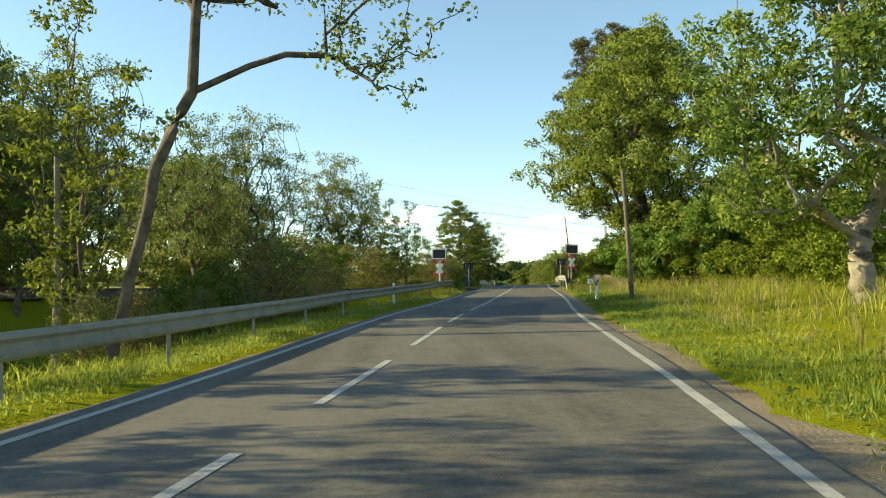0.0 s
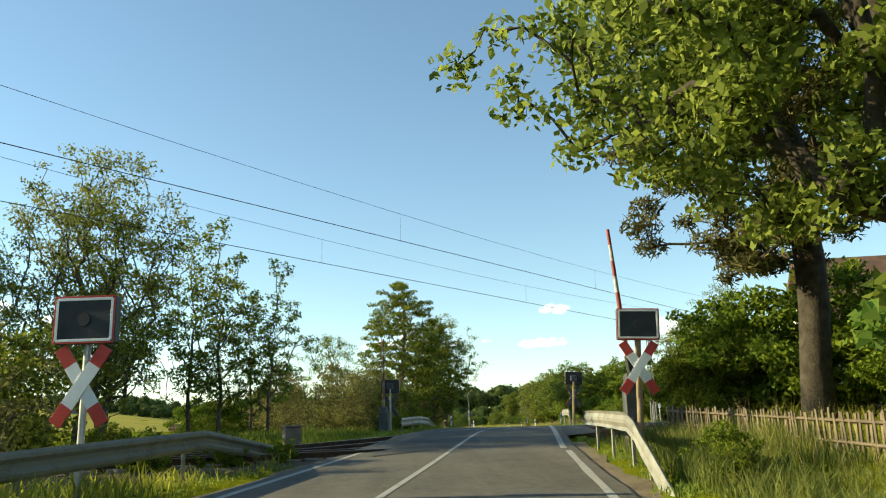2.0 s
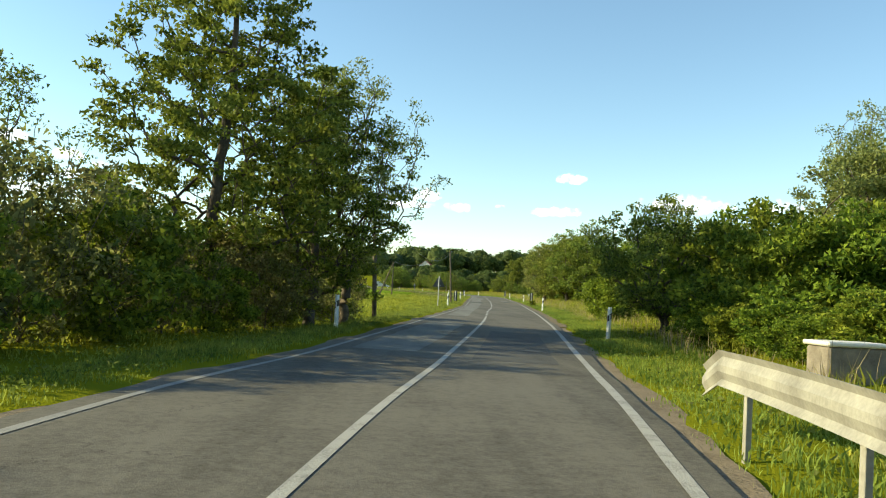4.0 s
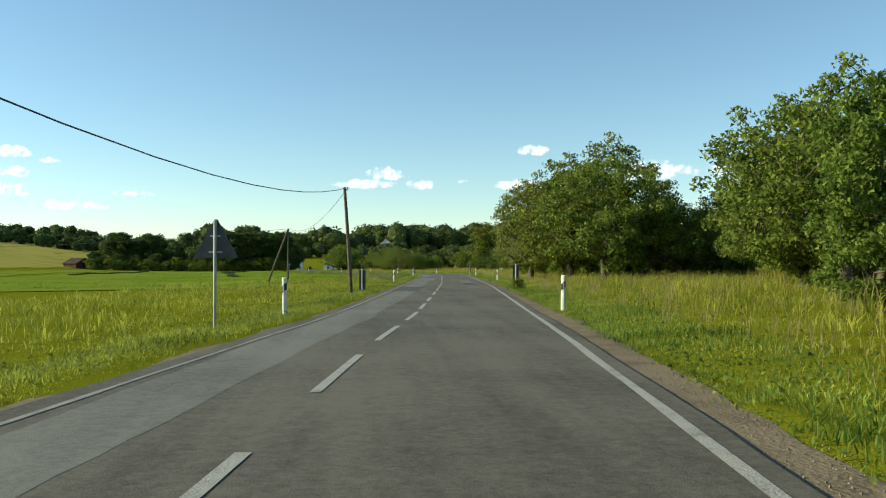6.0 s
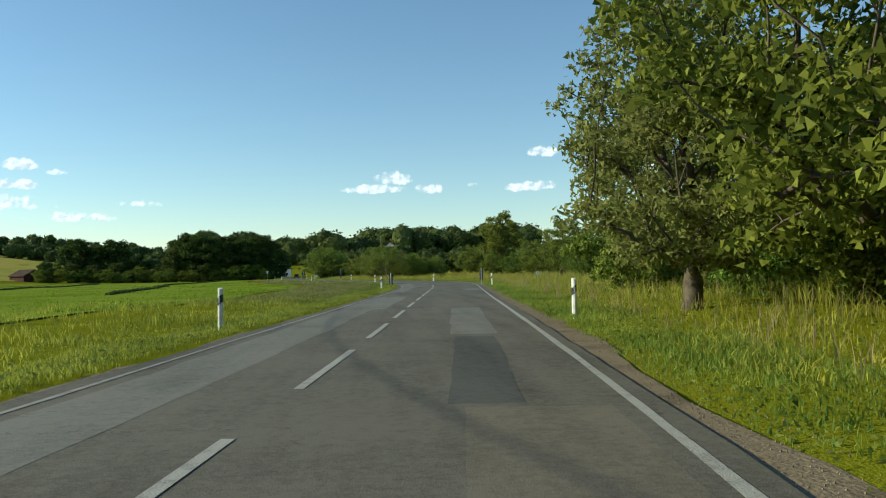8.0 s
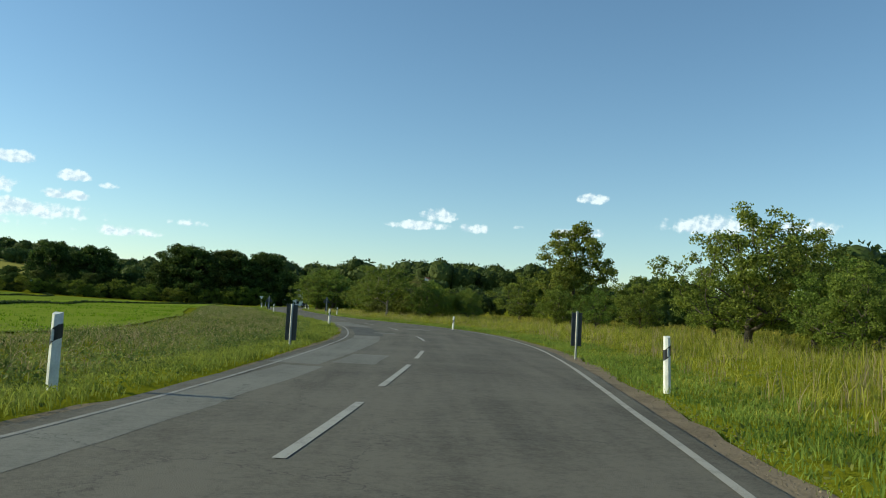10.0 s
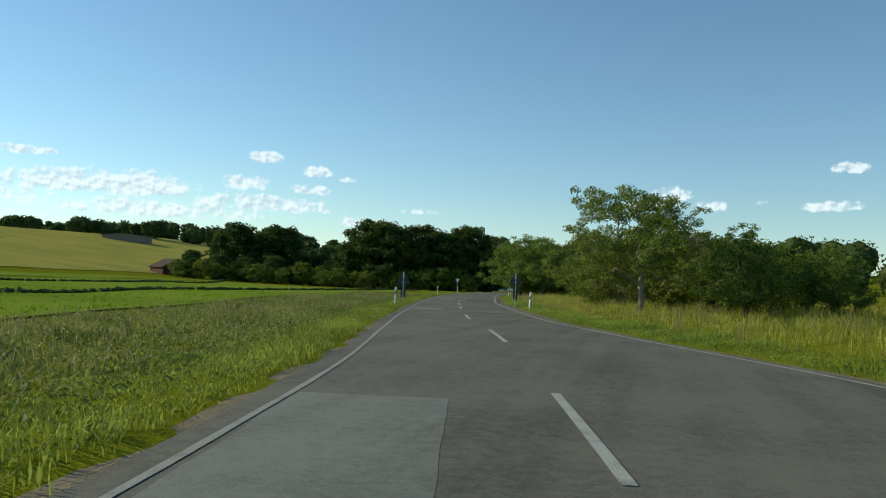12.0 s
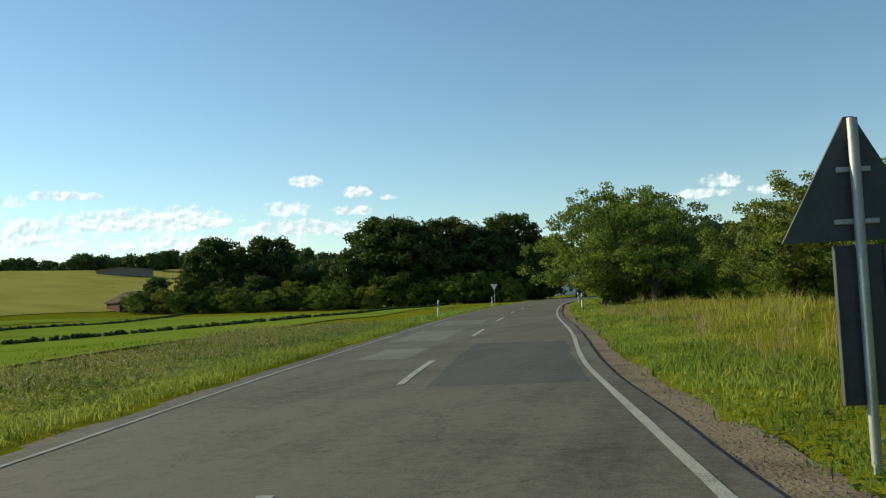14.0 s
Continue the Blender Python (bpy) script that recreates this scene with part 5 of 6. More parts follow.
def level(s, n, z):
    """A place over the track, at a height over the crossing."""
    q = TRACK_P + TRACK_D * s + TRACK_N * n
    return (q[0], q[1], RZ + z)


TRACK_ANG = math.degrees(math.atan2(TRACK_D[1], TRACK_D[0]))


def ribbon(name, s0, s1, prof, material, step=4.0, parent=None, label=""):
    """A profile of (n, z) pairs drawn along the track."""
    ss = np.linspace(s0, s1, max(2, int((s1 - s0) / step)))
    k = len(prof)
    v = np.array([on_track(s, n, z) for s in ss for n, z in prof])
    i = (np.arange(len(ss) - 1)[:, None] * k + np.arange(k)[None]).ravel()
    j = (np.arange(len(ss) - 1)[:, None] * k + (np.arange(k)[None] + 1) % k).ravel()
    return part(name, np_mesh(name, v, np.stack([i, j, j + k, i + k], 1), material), material, parent, label)


GAUGE, SPACING = 1.30, 3.0
bed = tagged(ribbon("ballast_bed", -150, 150, [(-4.2, -0.45), (-3.0, -0.17), (3.0, -0.17), (4.2, -0.45)], M_BALLAST, 3.0), "grey-brown stone ballast of the railway", "ballast", kind="structure")
DECK = lambda n: (-7.8 + 1.55 * n, 1.9 + 1.45 * n)
dv, df = [], []
for n in (-3.3, -1.1, 1.1, 3.3):
    a, e = DECK(n)
    for k in range(9):
        q = on_track(a + (e - a) * k / 8, n)
        dv.append((q[0], q[1], float(road_z(q[1])) + 0.004))
for r_ in range(3):
    df += [(r_ * 9 + k, r_ * 9 + k + 1, r_ * 9 + k + 10, r_ * 9 + k + 9) for k in range(8)]
crossing = tagged(new("crossing_deck", np_mesh("crossing_deck", np.array(dv), np.array(df), M_ASPHALT_DARK)), "dark asphalt deck of the level crossing", "level crossing", kind="structure")
sl_bm = bmesh.new()
box(sl_bm, (0.24, 2.15, 0.16), (0, 0, 0), 0.03)
sl_me = bpy.data.meshes.new("sleeper")
sl_bm.to_mesh(sl_me)
sl_bm.free()
sl_me.materials.append(M_SLEEPER)
for c in (-SPACING / 2, SPACING / 2):
    track = thing("railway_track", "rusty rails on pale concrete sleepers", "railway track", group="railway tracks", kind="structure")
    for g in (-GAUGE / 2, GAUGE / 2):
        n0 = c + g
        ribbon("rail", -150, 150, [(n0 - .065, -.15), (n0 - .065, -.13), (n0 - .012, -.11), (n0 - .012, -.03), (n0 + .012, -.03), (n0 + .012, -.11), (n0 + .065, -.13), (n0 + .065, -.15)],
               M_RAIL, 2.0, track)
        ribbon("rail_head", -150, 150, [(n0 - .035, -.03), (n0 - .035, .004), (n0 - .025, .009), (n0 + .025, .009), (n0 + .035, .004), (n0 + .035, -.03)], M_RAIL, 2.0, track, "rusty rail head")
        ribbon("running_band", -150, 150, [(n0 - .014, .008), (n0 - .012, .013), (n0 + .012, .013), (n0 + .014, .008)], M_RAILTOP, 2.0, track, "thin shiny worn band")
    s = -70.0
    while s < 80:
        if not DECK(c)[0] - 0.8 < s < DECK(c)[1] + 0.8:
            ob = new("sleeper", sl_me)
            ob.parent = track
            ob.matrix_basis = Matrix.Translation(on_track(s, c, -0.185)) @ pose(0, 0, 0, 0, 0, TRACK_ANG)
        s += 0.62
# loose stones on the shoulder
rng = np.random.RandomState(19)
ns = 14000
ys = rng.uniform(104, 345, ns)
o = np.interp(ys, AXIS[:, 1], AXIS[:, 3]) + 0.3 + rng.uniform(0, 0.85, ns)
dx, dy = np.interp(ys, AXIS[:, 1], DIRN[:, 0]), np.interp(ys, AXIS[:, 1], DIRN[:, 1])
q = np.stack([np.interp(ys, AXIS[:, 1], AXIS[:, 0]) + dy * o, ys - dx * o, road_z(ys) - 0.028], 1)
tet = np.array([[1, 0, -.4], [-.5, .87, -.4], [-.5, -.87, -.4], [0, 0, .8]])
v = (q[:, None] + tet[None] * rng.uniform(0.004, 0.014, (ns, 1, 3))).reshape(-1, 3)
f = (np.arange(ns)[:, None, None] * 4 + np.array([[0, 1, 3], [1, 2, 3], [2, 0, 3]])[None]).reshape(-1, 3)
tagged(new("shoulder_stones", np_mesh("shoulder_stones", v, f, M_GRIT)), "small loose brown stones on the road shoulder", "gravel", kind="stuff")
# loose ballast stones
rng = np.random.RandomState(9)
ns = 9000
nn = rng.uniform(-4, 4, ns)
ss = 2.4 + 1.45 * nn + 40 * rng.uniform(0, 1, ns)**1.4
q = TRACK_P[None] + TRACK_D[None] * ss[:, None] + TRACK_N[None] * nn[:, None]
zc = np.array([on_track(a_, b_)[2] for a_, b_ in zip(ss, nn)]) - 0.175 - np.maximum(0, np.abs(nn) - 3) * 0.23
cube = np.array([[1, 0, 0.1], [-1, 0.2, 0], [0, 1, -0.2], [0.1, -1, 0], [0.15, 0, 0.8], [0, 0.1, -0.8]], float)
tri = np.array([[0, 2, 4], [2, 1, 4], [1, 3, 4], [3, 0, 4], [2, 0, 5], [1, 2, 5], [3, 1, 5], [0, 3, 5]])
spin = np.linalg.qr(rng.normal(size=(ns, 3, 3)))[0]
body = np.einsum('nij,nkj->nki', spin, cube[None] * rng.uniform(0.016, 0.042, (ns, 1, 3)))
v = (np.column_stack([q, zc])[:, None] + body).reshape(-1, 3)
f = (np.arange(ns)[:, None, None] * 6 + tri[None]).reshape(-1, 3)
tagged(new("ballast_stones", np_mesh("ballast_stones", v, f, M_STONE)), "loose grey and brown ballast stones", "ballast", kind="stuff")

# overhead line
def lattice_mast(x, y, z, h, label):
    m = thing("catenary_mast", label, "catenary mast", pose(x, y, z, 0, 0, TRACK_ANG), group="catenary masts")
    for sx in (-1, 1):
        for sy in (-1, 1):
            tube("leg", [(sx * 0.24, sy * 0.06, -0.3), (sx * 0.11, sy * 0.05, h)], [0.036, 0.03], M_MAST, m, 5)
    n = 16
    for i in range(n):
        za = h * (i + 0.5) / n
        w, dd = 0.24 - 0.13 * za / h, 0.06 - 0.01 * za / h
        for sy in (-1, 1):
            tube("rung", [(-w, sy * dd, za), (w, sy * dd, za)], 0.026, M_MAST, m, 4)
    tube("bracket", [(0, 0, h - 0.05), (0.0, 0.75, h + 0.05)], 0.03, M_GALV, m, 5)
    return m


mast = lattice_mast(21.4, 80.6, gz(21.4, 80.6), 6.0, "grey steel lattice mast of the overhead line")
mb = Vector((21.4, 80.6, gz(21.4, 80.6)))
arm_to = Vector(on_track(18.4, 0.6, 5.6))
tube("cantilever_arm", [tuple(mb + Vector((0, 0, 4.3)) - mb), tuple(Matrix.Rotation(-radians(TRACK_ANG), 3, 'Z') @ (arm_to - mb))], 0.035, M_GALV, mast, 5)
tube("cantilever_arm", [(0, 0, 4.9), tuple(Matrix.Rotation(-radians(TRACK_ANG), 3, 'Z') @ (Vector(on_track(18.4, 1.0, 4.9)) - mb))], 0.02, M_GALV, mast, 5)
lattice_mast(on_track(62, 4.8)[0], on_track(62, 4.8)[1], gz(*on_track(62, 4.8)[:2]), 6.1, "grey steel lattice mast of the overhead line")
for c in (-SPACING / 2, SPACING / 2):
    wire = thing("overhead_wire", "thin dark contact wire with droppers and messenger wire", "overhead wire", group="overhead wires")
    spans = [(-66, -24), (-24, 18.4), (18.4, 62), (62, 106)]
    for a, e in spans:
        ts = np.linspace(0, 1, 13)
        high_z, low_z = (6.05, 4.88) if c < 0 else (5.85, 4.72)
        low = [level(a + (e - a) * t, c, low_z) for t in ts]
        high = [level(a + (e - a) * t, c, high_z - 0.5 * 4 * t * (1 - t)) for t in ts]
        tube("contact_wire", low, 0.009, M_BLACK, wire, 4)
        tube("messenger_wire", high, 0.005, M_BLACK, wire, 4)
        for i in (1, 4, 7, 10):
            tube("dropper", [low[i], high[i]], 0.004, M_BLACK, wire, 3)

# ---- level crossing equipment ----
def flat_plate(pts, thick, material, name, parent, label=""):
    """A plate in the x-z plane, thick along y."""
    bm = bmesh.new()
    front = [bm.verts.new((x, -thick / 2, z)) for x, z in pts]
    back = [bm.verts.new((x, thick / 2, z)) for x, z in pts]
    bm.faces.new(front)
    bm.faces.new(back[::-1])
    n = len(pts)
    for i in range(n):
        bm.faces.new((front[i], back[i], back[(i + 1) % n], front[(i + 1) % n]))
    return part(name, bm, material, parent, label)


def crossing_signal(x, y, z, turn, top, label, lean=0.0, post=0.045, post_mat=None):
    """Light panel over a St Andrew's cross on a post; the panel faces -y before the turn."""
    s = thing("crossing_signal", label, "crossing signal", pose(x, y, z, 0, lean, turn), group="crossing signals")
    tube("post", [(0, 0.05, -0.3), (0, 0.05, top - 0.3)], post, post_mat or M_GALV, s, 10, "brown timber post" if post_mat else "")
    bm = boxes(((0.80, 0.16, 0.60), (0, 0, top - 0.30), 0.02))
    part("light_panel", bm, M_BLACK, s, "black rectangular light panel")
    w, h, zc = 0.36, 0.26, top - 0.30
    for a, c in (((0.80, 0.012, 0.022), (0, -0.087, zc + 0.289)), ((0.80, 0.012, 0.022), (0, -0.087, zc - 0.289)), ((0.022, 0.012, 0.55), (-0.389, -0.087, zc)), ((0.022, 0.012, 0.55), (0.389, -0.087, zc))):
        part("panel_rim", boxes((a, c, 0.003)), M_RED, s, "faded red rim")
    for a, c in (((2 * w, 0.012, 0.035), (0, -0.088, zc + h)), ((2 * w, 0.012, 0.035), (0, -0.088, zc - h)), ((0.035, 0.012, 2 * h), (-w, -0.088, zc)), ((0.035, 0.012, 2 * h), (w, -0.088, zc))):
        part("panel_border", boxes((a, c, 0.003)), M_WHITE, s, "white border strip")
    bm = bmesh.new()
    bmesh.ops.create_cone(bm, cap_ends=True, segments=16, radius1=0.09, radius2=0.085, depth=0.03)
    bmesh.ops.rotate(bm, cent=(0, 0, 0), matrix=Matrix.Rotation(radians(90), 3, 'X'), verts=bm.verts)
    bmesh.ops.translate(bm, vec=(0, -0.09, zc), verts=bm.verts)
    part("signal_lamp", bm, M_BLACK, s, "unlit round lamp")
    cz = top - 1.12
    for sg in (-1, 1):
        for f0, f1, mt in ((-0.56, -0.30, M_RED), (-0.30, 0.30, M_WHITE), (0.30, 0.56, M_RED)):
            bm = bmesh.new()
            box(bm, (0.17, 0.02, f1 - f0), (0, 0, (f0 + f1) / 2), 0.002)
            bmesh.ops.rotate(bm, cent=(0, 0, 0), matrix=Matrix.Rotation(sg * radians(33), 3, 'Y'), verts=bm.verts)
            bmesh.ops.translate(bm, vec=(0, -0.03 - 0.024 * (sg > 0), cz), verts=bm.verts)
            part("cross_arm", bm, mt, s, "red end of the cross" if mt is M_RED else "white arm of the cross")
        bm = bmesh.new()
        box(bm, (0.165, 0.008, 1.115), (0, 0, 0), 0.001)
        bmesh.ops.rotate(bm, cent=(0, 0, 0), matrix=Matrix.Rotation(sg * radians(33), 3, 'Y'), verts=bm.verts)
        bmesh.ops.translate(bm, vec=(0, -0.012 - 0.004 * (sg > 0), cz), verts=bm.verts)
        part("cross_back", bm, M_DARKBACK, s, "dark grey back of the cross arm")
    part("lamp_hood", boxes(((0.30, 0.10, 0.26), (0, 0.12, zc), 0.03)), M_DARKBACK, s)
    return s


def barrier(x, y, z, turn, length, tilt, label, pivot=1.1, width=0.42, worn=False):
    """Drive box with a counterweight arm, and a striped boom raised from its pivot."""
    b2 = thing("crossing_barrier", label, "crossing barrier", pose(x, y, z, 0, 0, turn), group="crossing barriers")
    top = pivot - 0.5 if pivot > 1.5 else 0.975
    part("drive_box", boxes(((width, 0.36, top + 0.08), (0, 0, top / 2 - 0.04), 0.04), ((width * 0.7, 0.42, 0.35), (0, 0, top), 0.04)), M_DARKBACK, b2, "dark steel drive box")
    arm = boxes(((0.24, 0.12, 0.95), (0, 0, 0), 0.04))
    bmesh.ops.rotate(arm, cent=(0, 0, 0), matrix=Matrix.Rotation(radians(-7), 3, 'Y'), verts=arm.verts)
    bmesh.ops.translate(arm, vec=(0.10, -0.05, pivot - 0.40), verts=arm.verts)
    part("counterweight", arm, M_BLACK, b2, "black counterweight arm")
    n = 8
    for i in range(n):
        a, c = i / n, (i + 1) / n
        p0 = np.array([tilt * length * a, 0, pivot + length * a])
        p1 = np.array([tilt * length * c, 0, pivot + length * c])
        tube("boom_section", [tuple(p0), tuple(p1)], [0.055 - 0.02 * a, 0.055 - 0.02 * c], (M_REDWORN_DIM if worn else M_REDPEEL) if i % 2 else (M_SLEEPER if worn else M_WHITEPEEL), b2, 8,
             "faded red boom section" if i % 2 else "greyish white boom section")
    return b2


zc = float(road_z(49))
crossing_signal(11.03, 50.2, gz(11.03, 50.2), -9, float(road_z(50.2)) + 2.79 - gz(11.03, 50.2), "black light panel over a cross on a brown post", 2, 0.06, M_FENCE)
crossing_signal(2.5, 45.5, gz(2.5, 45.5), -9, float(road_z(45.5)) + 2.52 - gz(2.5, 45.5), "black light panel over a red and white cross")
crossing_signal(14.9, 72.5, gz(14.9, 72.5), 172, 1.84 - gz(14.9, 72.5), "dark back of a light panel on a brown leaning post", -3, 0.055, M_FENCE)
crossing_signal(6.5, 71.4, gz(6.5, 71.4), 172, 1.56 - gz(6.5, 71.4), "dark back of a light panel on a grey post")
barrier(11.2, 51.25, gz(11.2, 51.25), -9, 2.7, -0.085, "raised half barrier with red and white boom", 0.72 - gz(11.2, 51.25), 0.28)
# Dull boom colours here hold both weathering and the look against the light.
barrier(6.2, 70.8, gz(6.2, 70.8), 171, 3.0, 0.0, "raised half barrier with weathered boom in backlit tones", worn=True)


def guard_rail(pts, label, post_gap=2.0, behind=-0.06, steel=M_RAILBEAM):
    """W-beam on posts along ground points; end heights taken from the third value."""
    g = thing("guard_rail", label, "guard rail", group="guard rails")
    P = np.array([(x, y, gz(x, y) + h) for x, y, h in pts])
    seg = np.concatenate([[0], np.cumsum(np.linalg.norm(np.diff(P, axis=0), axis=1))])
    n = max(2, int(seg[-1] / 0.8))
    t = np.linspace(0, seg[-1], n)
    C = np.stack([np.interp(t, seg, P[:, i]) for i in range(3)], 1)
    d = np.gradient(C[:, :2], axis=0)
    d /= np.linalg.norm(d, axis=1, keepdims=True)
    nr = np.stack([d[:, 1], -d[:, 0]], 1)
    prof = [(0.0, 0.155), (0.035, 0.12), (0.045, 0.08), (0.0, 0.03), (0.0, -0.03), (0.045, -0.08), (0.035, -0.12), (0.0, -0.155), (-0.012, -0.155), (0.025, -0.10), (-0.012, -0.03), (-0.012, 0.03), (0.025, 0.10), (-0.012, 0.155)]
    k = len(prof)
    v = np.array([[C[i, 0] + nr[i, 0] * a, C[i, 1] + nr[i, 1] * a, C[i, 2] + z] for i in range(n) for a, z in prof])
    i = (np.arange(n - 1)[:, None] * k + np.arange(k)[None]).ravel()
    j = (np.arange(n - 1)[:, None] * k + (np.arange(k)[None] + 1) % k).ravel()
    part("beam", np_mesh("beam", v, np.stack([i, j, j + k, i + k], 1), steel), None, g)
    s = 0.4
    while s < seg[-1]:
        c = [np.interp(s, seg, P[:, q]) for q in range(3)]
        zz = gz(c[0], c[1])
        if c[2] - zz > 0.3:
            part("post", boxes(((0.05, 0.06, c[2] - zz + 0.35), (c[0] + behind, c[1], (c[2] + zz - 0.3) / 2 + 0.05), 0.004)), steel, g)
        s += post_gap
    return g


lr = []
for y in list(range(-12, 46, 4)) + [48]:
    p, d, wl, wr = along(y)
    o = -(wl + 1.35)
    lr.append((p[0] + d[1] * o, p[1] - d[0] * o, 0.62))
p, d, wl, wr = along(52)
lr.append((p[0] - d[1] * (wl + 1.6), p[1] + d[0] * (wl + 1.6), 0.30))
guard_rail(lr, "long lichen-stained grey guard rail on steel posts, shade in its colour", 4.0, steel=M_RAILSHADED)
guard_rail([(9.5, 44.2, -0.15), (9.78, 45.8, 0.20), (10.0, 47.0, 0.46), (10.24, 48.2, 0.70), (10.6, 51.4, 0.70), (10.9, 54.0, 0.70)], "pale guard rail sloping into the ground at its end", 2.0, 0.07)
guard_rail([(6.85, 65.3, 0.43), (7.6, 68.5, 0.37), (8.15, 71.4, 0.33), (8.6, 73.2, -0.08)], "weathered guard rail end beside the crossing")
guard_rail([(14.75, 72.7, 0.60), (15.2, 74.8, 0.68), (15.5, 77.6, 0.73), (15.75, 78.6, 0.48)], "pale weathered guard rail end in the grass", 2.0, 0.07)

# orange box and small marker by the track
ob_ = thing("track_marker", "small orange box on a dark post beside the track", "track marker", pose(23.3, 83.0, gz(23.3, 83.0), 0, 0, 40))
tube("post", [(0, 0, -0.3), (0, 0, 0.8)], 0.04, M_DARKBACK, ob_)
part("marker_box", boxes(((0.30, 0.22, 0.34), (0, 0, 0.85), 0.03)), M_ORANGE, ob_, "orange enamel box")
sm = thing("track_marker", "narrow white plate on a grey post beside the track", "track marker", pose(22.3, 82.2, gz(22.3, 82.2), 0, 0, -10))
tube("post", [(0, 0, -0.3), (0, 0, 1.1)], 0.03, M_GALV, sm)
part("plate", boxes(((0.16, 0.02, 0.34), (0, -0.03, 1.0), 0.004)), M_WHITE, sm)
cb = thing("cable_cabinet", "low pale concrete cable cabinet in the grass", "cabinet", pose(19.3, 82.2, gz(19.3, 82.2), 0, 0, 10))
part("body", boxes(((1.0, 0.5, 0.6), (0, 0, 0.25), 0.03)), M_SLEEPER, cb)
part("lid", boxes(((1.08, 0.58, 0.07), (0, 0, 0.585), 0.02)), M_PLASTER, cb)

gb = thing("cable_cabinet", "small grey concrete cabinet among weeds", "cabinet", pose(3.5, 59.8, gz(3.5, 59.8), 0, 0, 20))
part("body", boxes(((0.5, 0.4, 0.75), (0, 0, 0.3), 0.03)), M_SLEEPER, gb)
part("lid", boxes(((0.56, 0.46, 0.06), (0, 0, 0.705), 0.015)), M_SLEEPER, gb)

# ---- posts and signs along the road ----


def guide_post(x, y, turn, label, lean=0.0, far_side=False):
    g = thing("guide_post", label, "guide post", pose(x, y, gz(x, y) - 0.02, lean, lean * 0.5, turn), group="guide posts")
    bm = bmesh.new()
    prof = [(-0.06, 0.05), (0.06, 0.05), (0.045, -0.04), (0.0, -0.065), (-0.045, -0.04)]
    rings = []
    for z, sc, slope in ((-0.2, 1.05, 0), (0.70, 1.0, 0), (0.70, 1.0, 0), (0.98, 0.95, 0.25)):
        rings.append([bm.verts.new((px * sc, py * sc, z + py * slope)) for px, py in prof])
    for a, c in zip(rings, rings[1:]):
        for i in range(5):
            if (a[i].co - c[i].co).length > 1e-5:
                bm.faces.new((a[i], a[(i + 1) % 5], c[(i + 1) % 5], c[i]))
    bm.faces.new(rings[-1])
    bmesh.ops.remove_doubles(bm, verts=bm.verts, dist=1e-4)
    part("post_body", bm, M_POSTWHITE, g)
    bm = bmesh.new()
    r2 = []
    for z, sl in ((0.62, 0.9), (0.80, 0.9)):
        r2.append([bm.verts.new((px * 1.06, py * 1.06, z + px * sl)) for px, py in prof])
    for i in range(5):
        bm.faces.new((r2[0][i], r2[0][(i + 1) % 5], r2[1][(i + 1) % 5], r2[1][i]))
    part("black_band", bm, M_BLACK, g, "slanted black band")
    part("reflector", boxes(((0.035, 0.012, 0.14), (0.0, -0.072, 0.71), 0.003)), M_GLASS, g, "upright pale reflector")
    return g


POSTS = [(7.75, 30.8), (-0.1, 36.0), (18.9, 93.9), (11.0, 94.2), (16.8, 132.9), (24.3, 133.6), (21.3, 176.3), (29.7, 176.5), (25.4, 217.1), (34.2, 220.7), (25.0, 253.7),
         (32.5, 260.9), (14.0, 299.3), (20.8, 303.2), (3.2, 350.1), (10.2, 359.1), (-2.6, 385.5), (6.2, 385)]
for x, y in POSTS:
    p, d, wl, wr = along(y)
    guide_post(x, y, -math.degrees(math.atan2(d[0], d[1])), "white plastic guide post with a slanted black band", rb.uniform(-3, 3))


def beacon(x, y, turn, height, board, triangle, label):
    """Approach beacon seen from behind: board on a post, with or without a triangle above."""
    s = thing("crossing_beacon", label, "road sign", pose(x, y, gz(x, y), 0, 0, turn), group="crossing beacons")
    tube("post", [(0, -0.03, -0.3), (0, -0.03, height)], 0.034, M_GALV, s, 8)
    if board:
        z0 = board
        part("board", boxes(((0.30, 0.02, 1.0), (0, 0.02, z0 + 0.5), 0.006)), M_DARKBACK, s, "dark back of the beacon board")
        for dx in (-0.15, 0.15):
            part("board_edge", boxes(((0.012, 0.045, 1.0), (dx, 0.01, z0 + 0.5), 0.003)), M_DARKBACK, s)
    if triangle:
        r = 0.46
        zt = height - 2 * r * 0.86 + 0.02
        flat_plate([(-r, zt), (r, zt), (0.03, height + 0.02), (-0.03, height + 0.02)], 0.025, M_DARKBACK, "triangle_plate", s, "dark back of the triangular sign").location = (0, 0.03, 0)
        for zz in (zt + 0.12, zt + 0.45):
            part("clamp", boxes(((0.30 - 0.2 * (zz - zt), 0.02, 0.035), (0, 0.005, zz), 0.004)), M_GALV, s)
    return s


beacon(15.8, 128.7, -8, 2.25, 0, True, "dark triangular sign back on a steel post in the meadow")
beacon(18.8, 151.8, -8, 1.15, 0.12, False, "dark back of a crossing beacon on a grey post")
beacon(26.7, 153.0, -8, 1.35, 0.32, False, "dark back of a crossing beacon wrapped by weeds")
beacon(26.38, 229.9, -2, 1.16, 0.14, False, "grey back of a crossing beacon on a grey post")
beacon(34.75, 231.3, -2, 1.5, 0.46, False, "dark back of a crossing beacon on a grey post")
beacon(12.0, 307.3, 14, 1.95, 0.34, True, "dark triangular sign and beacon board from behind")
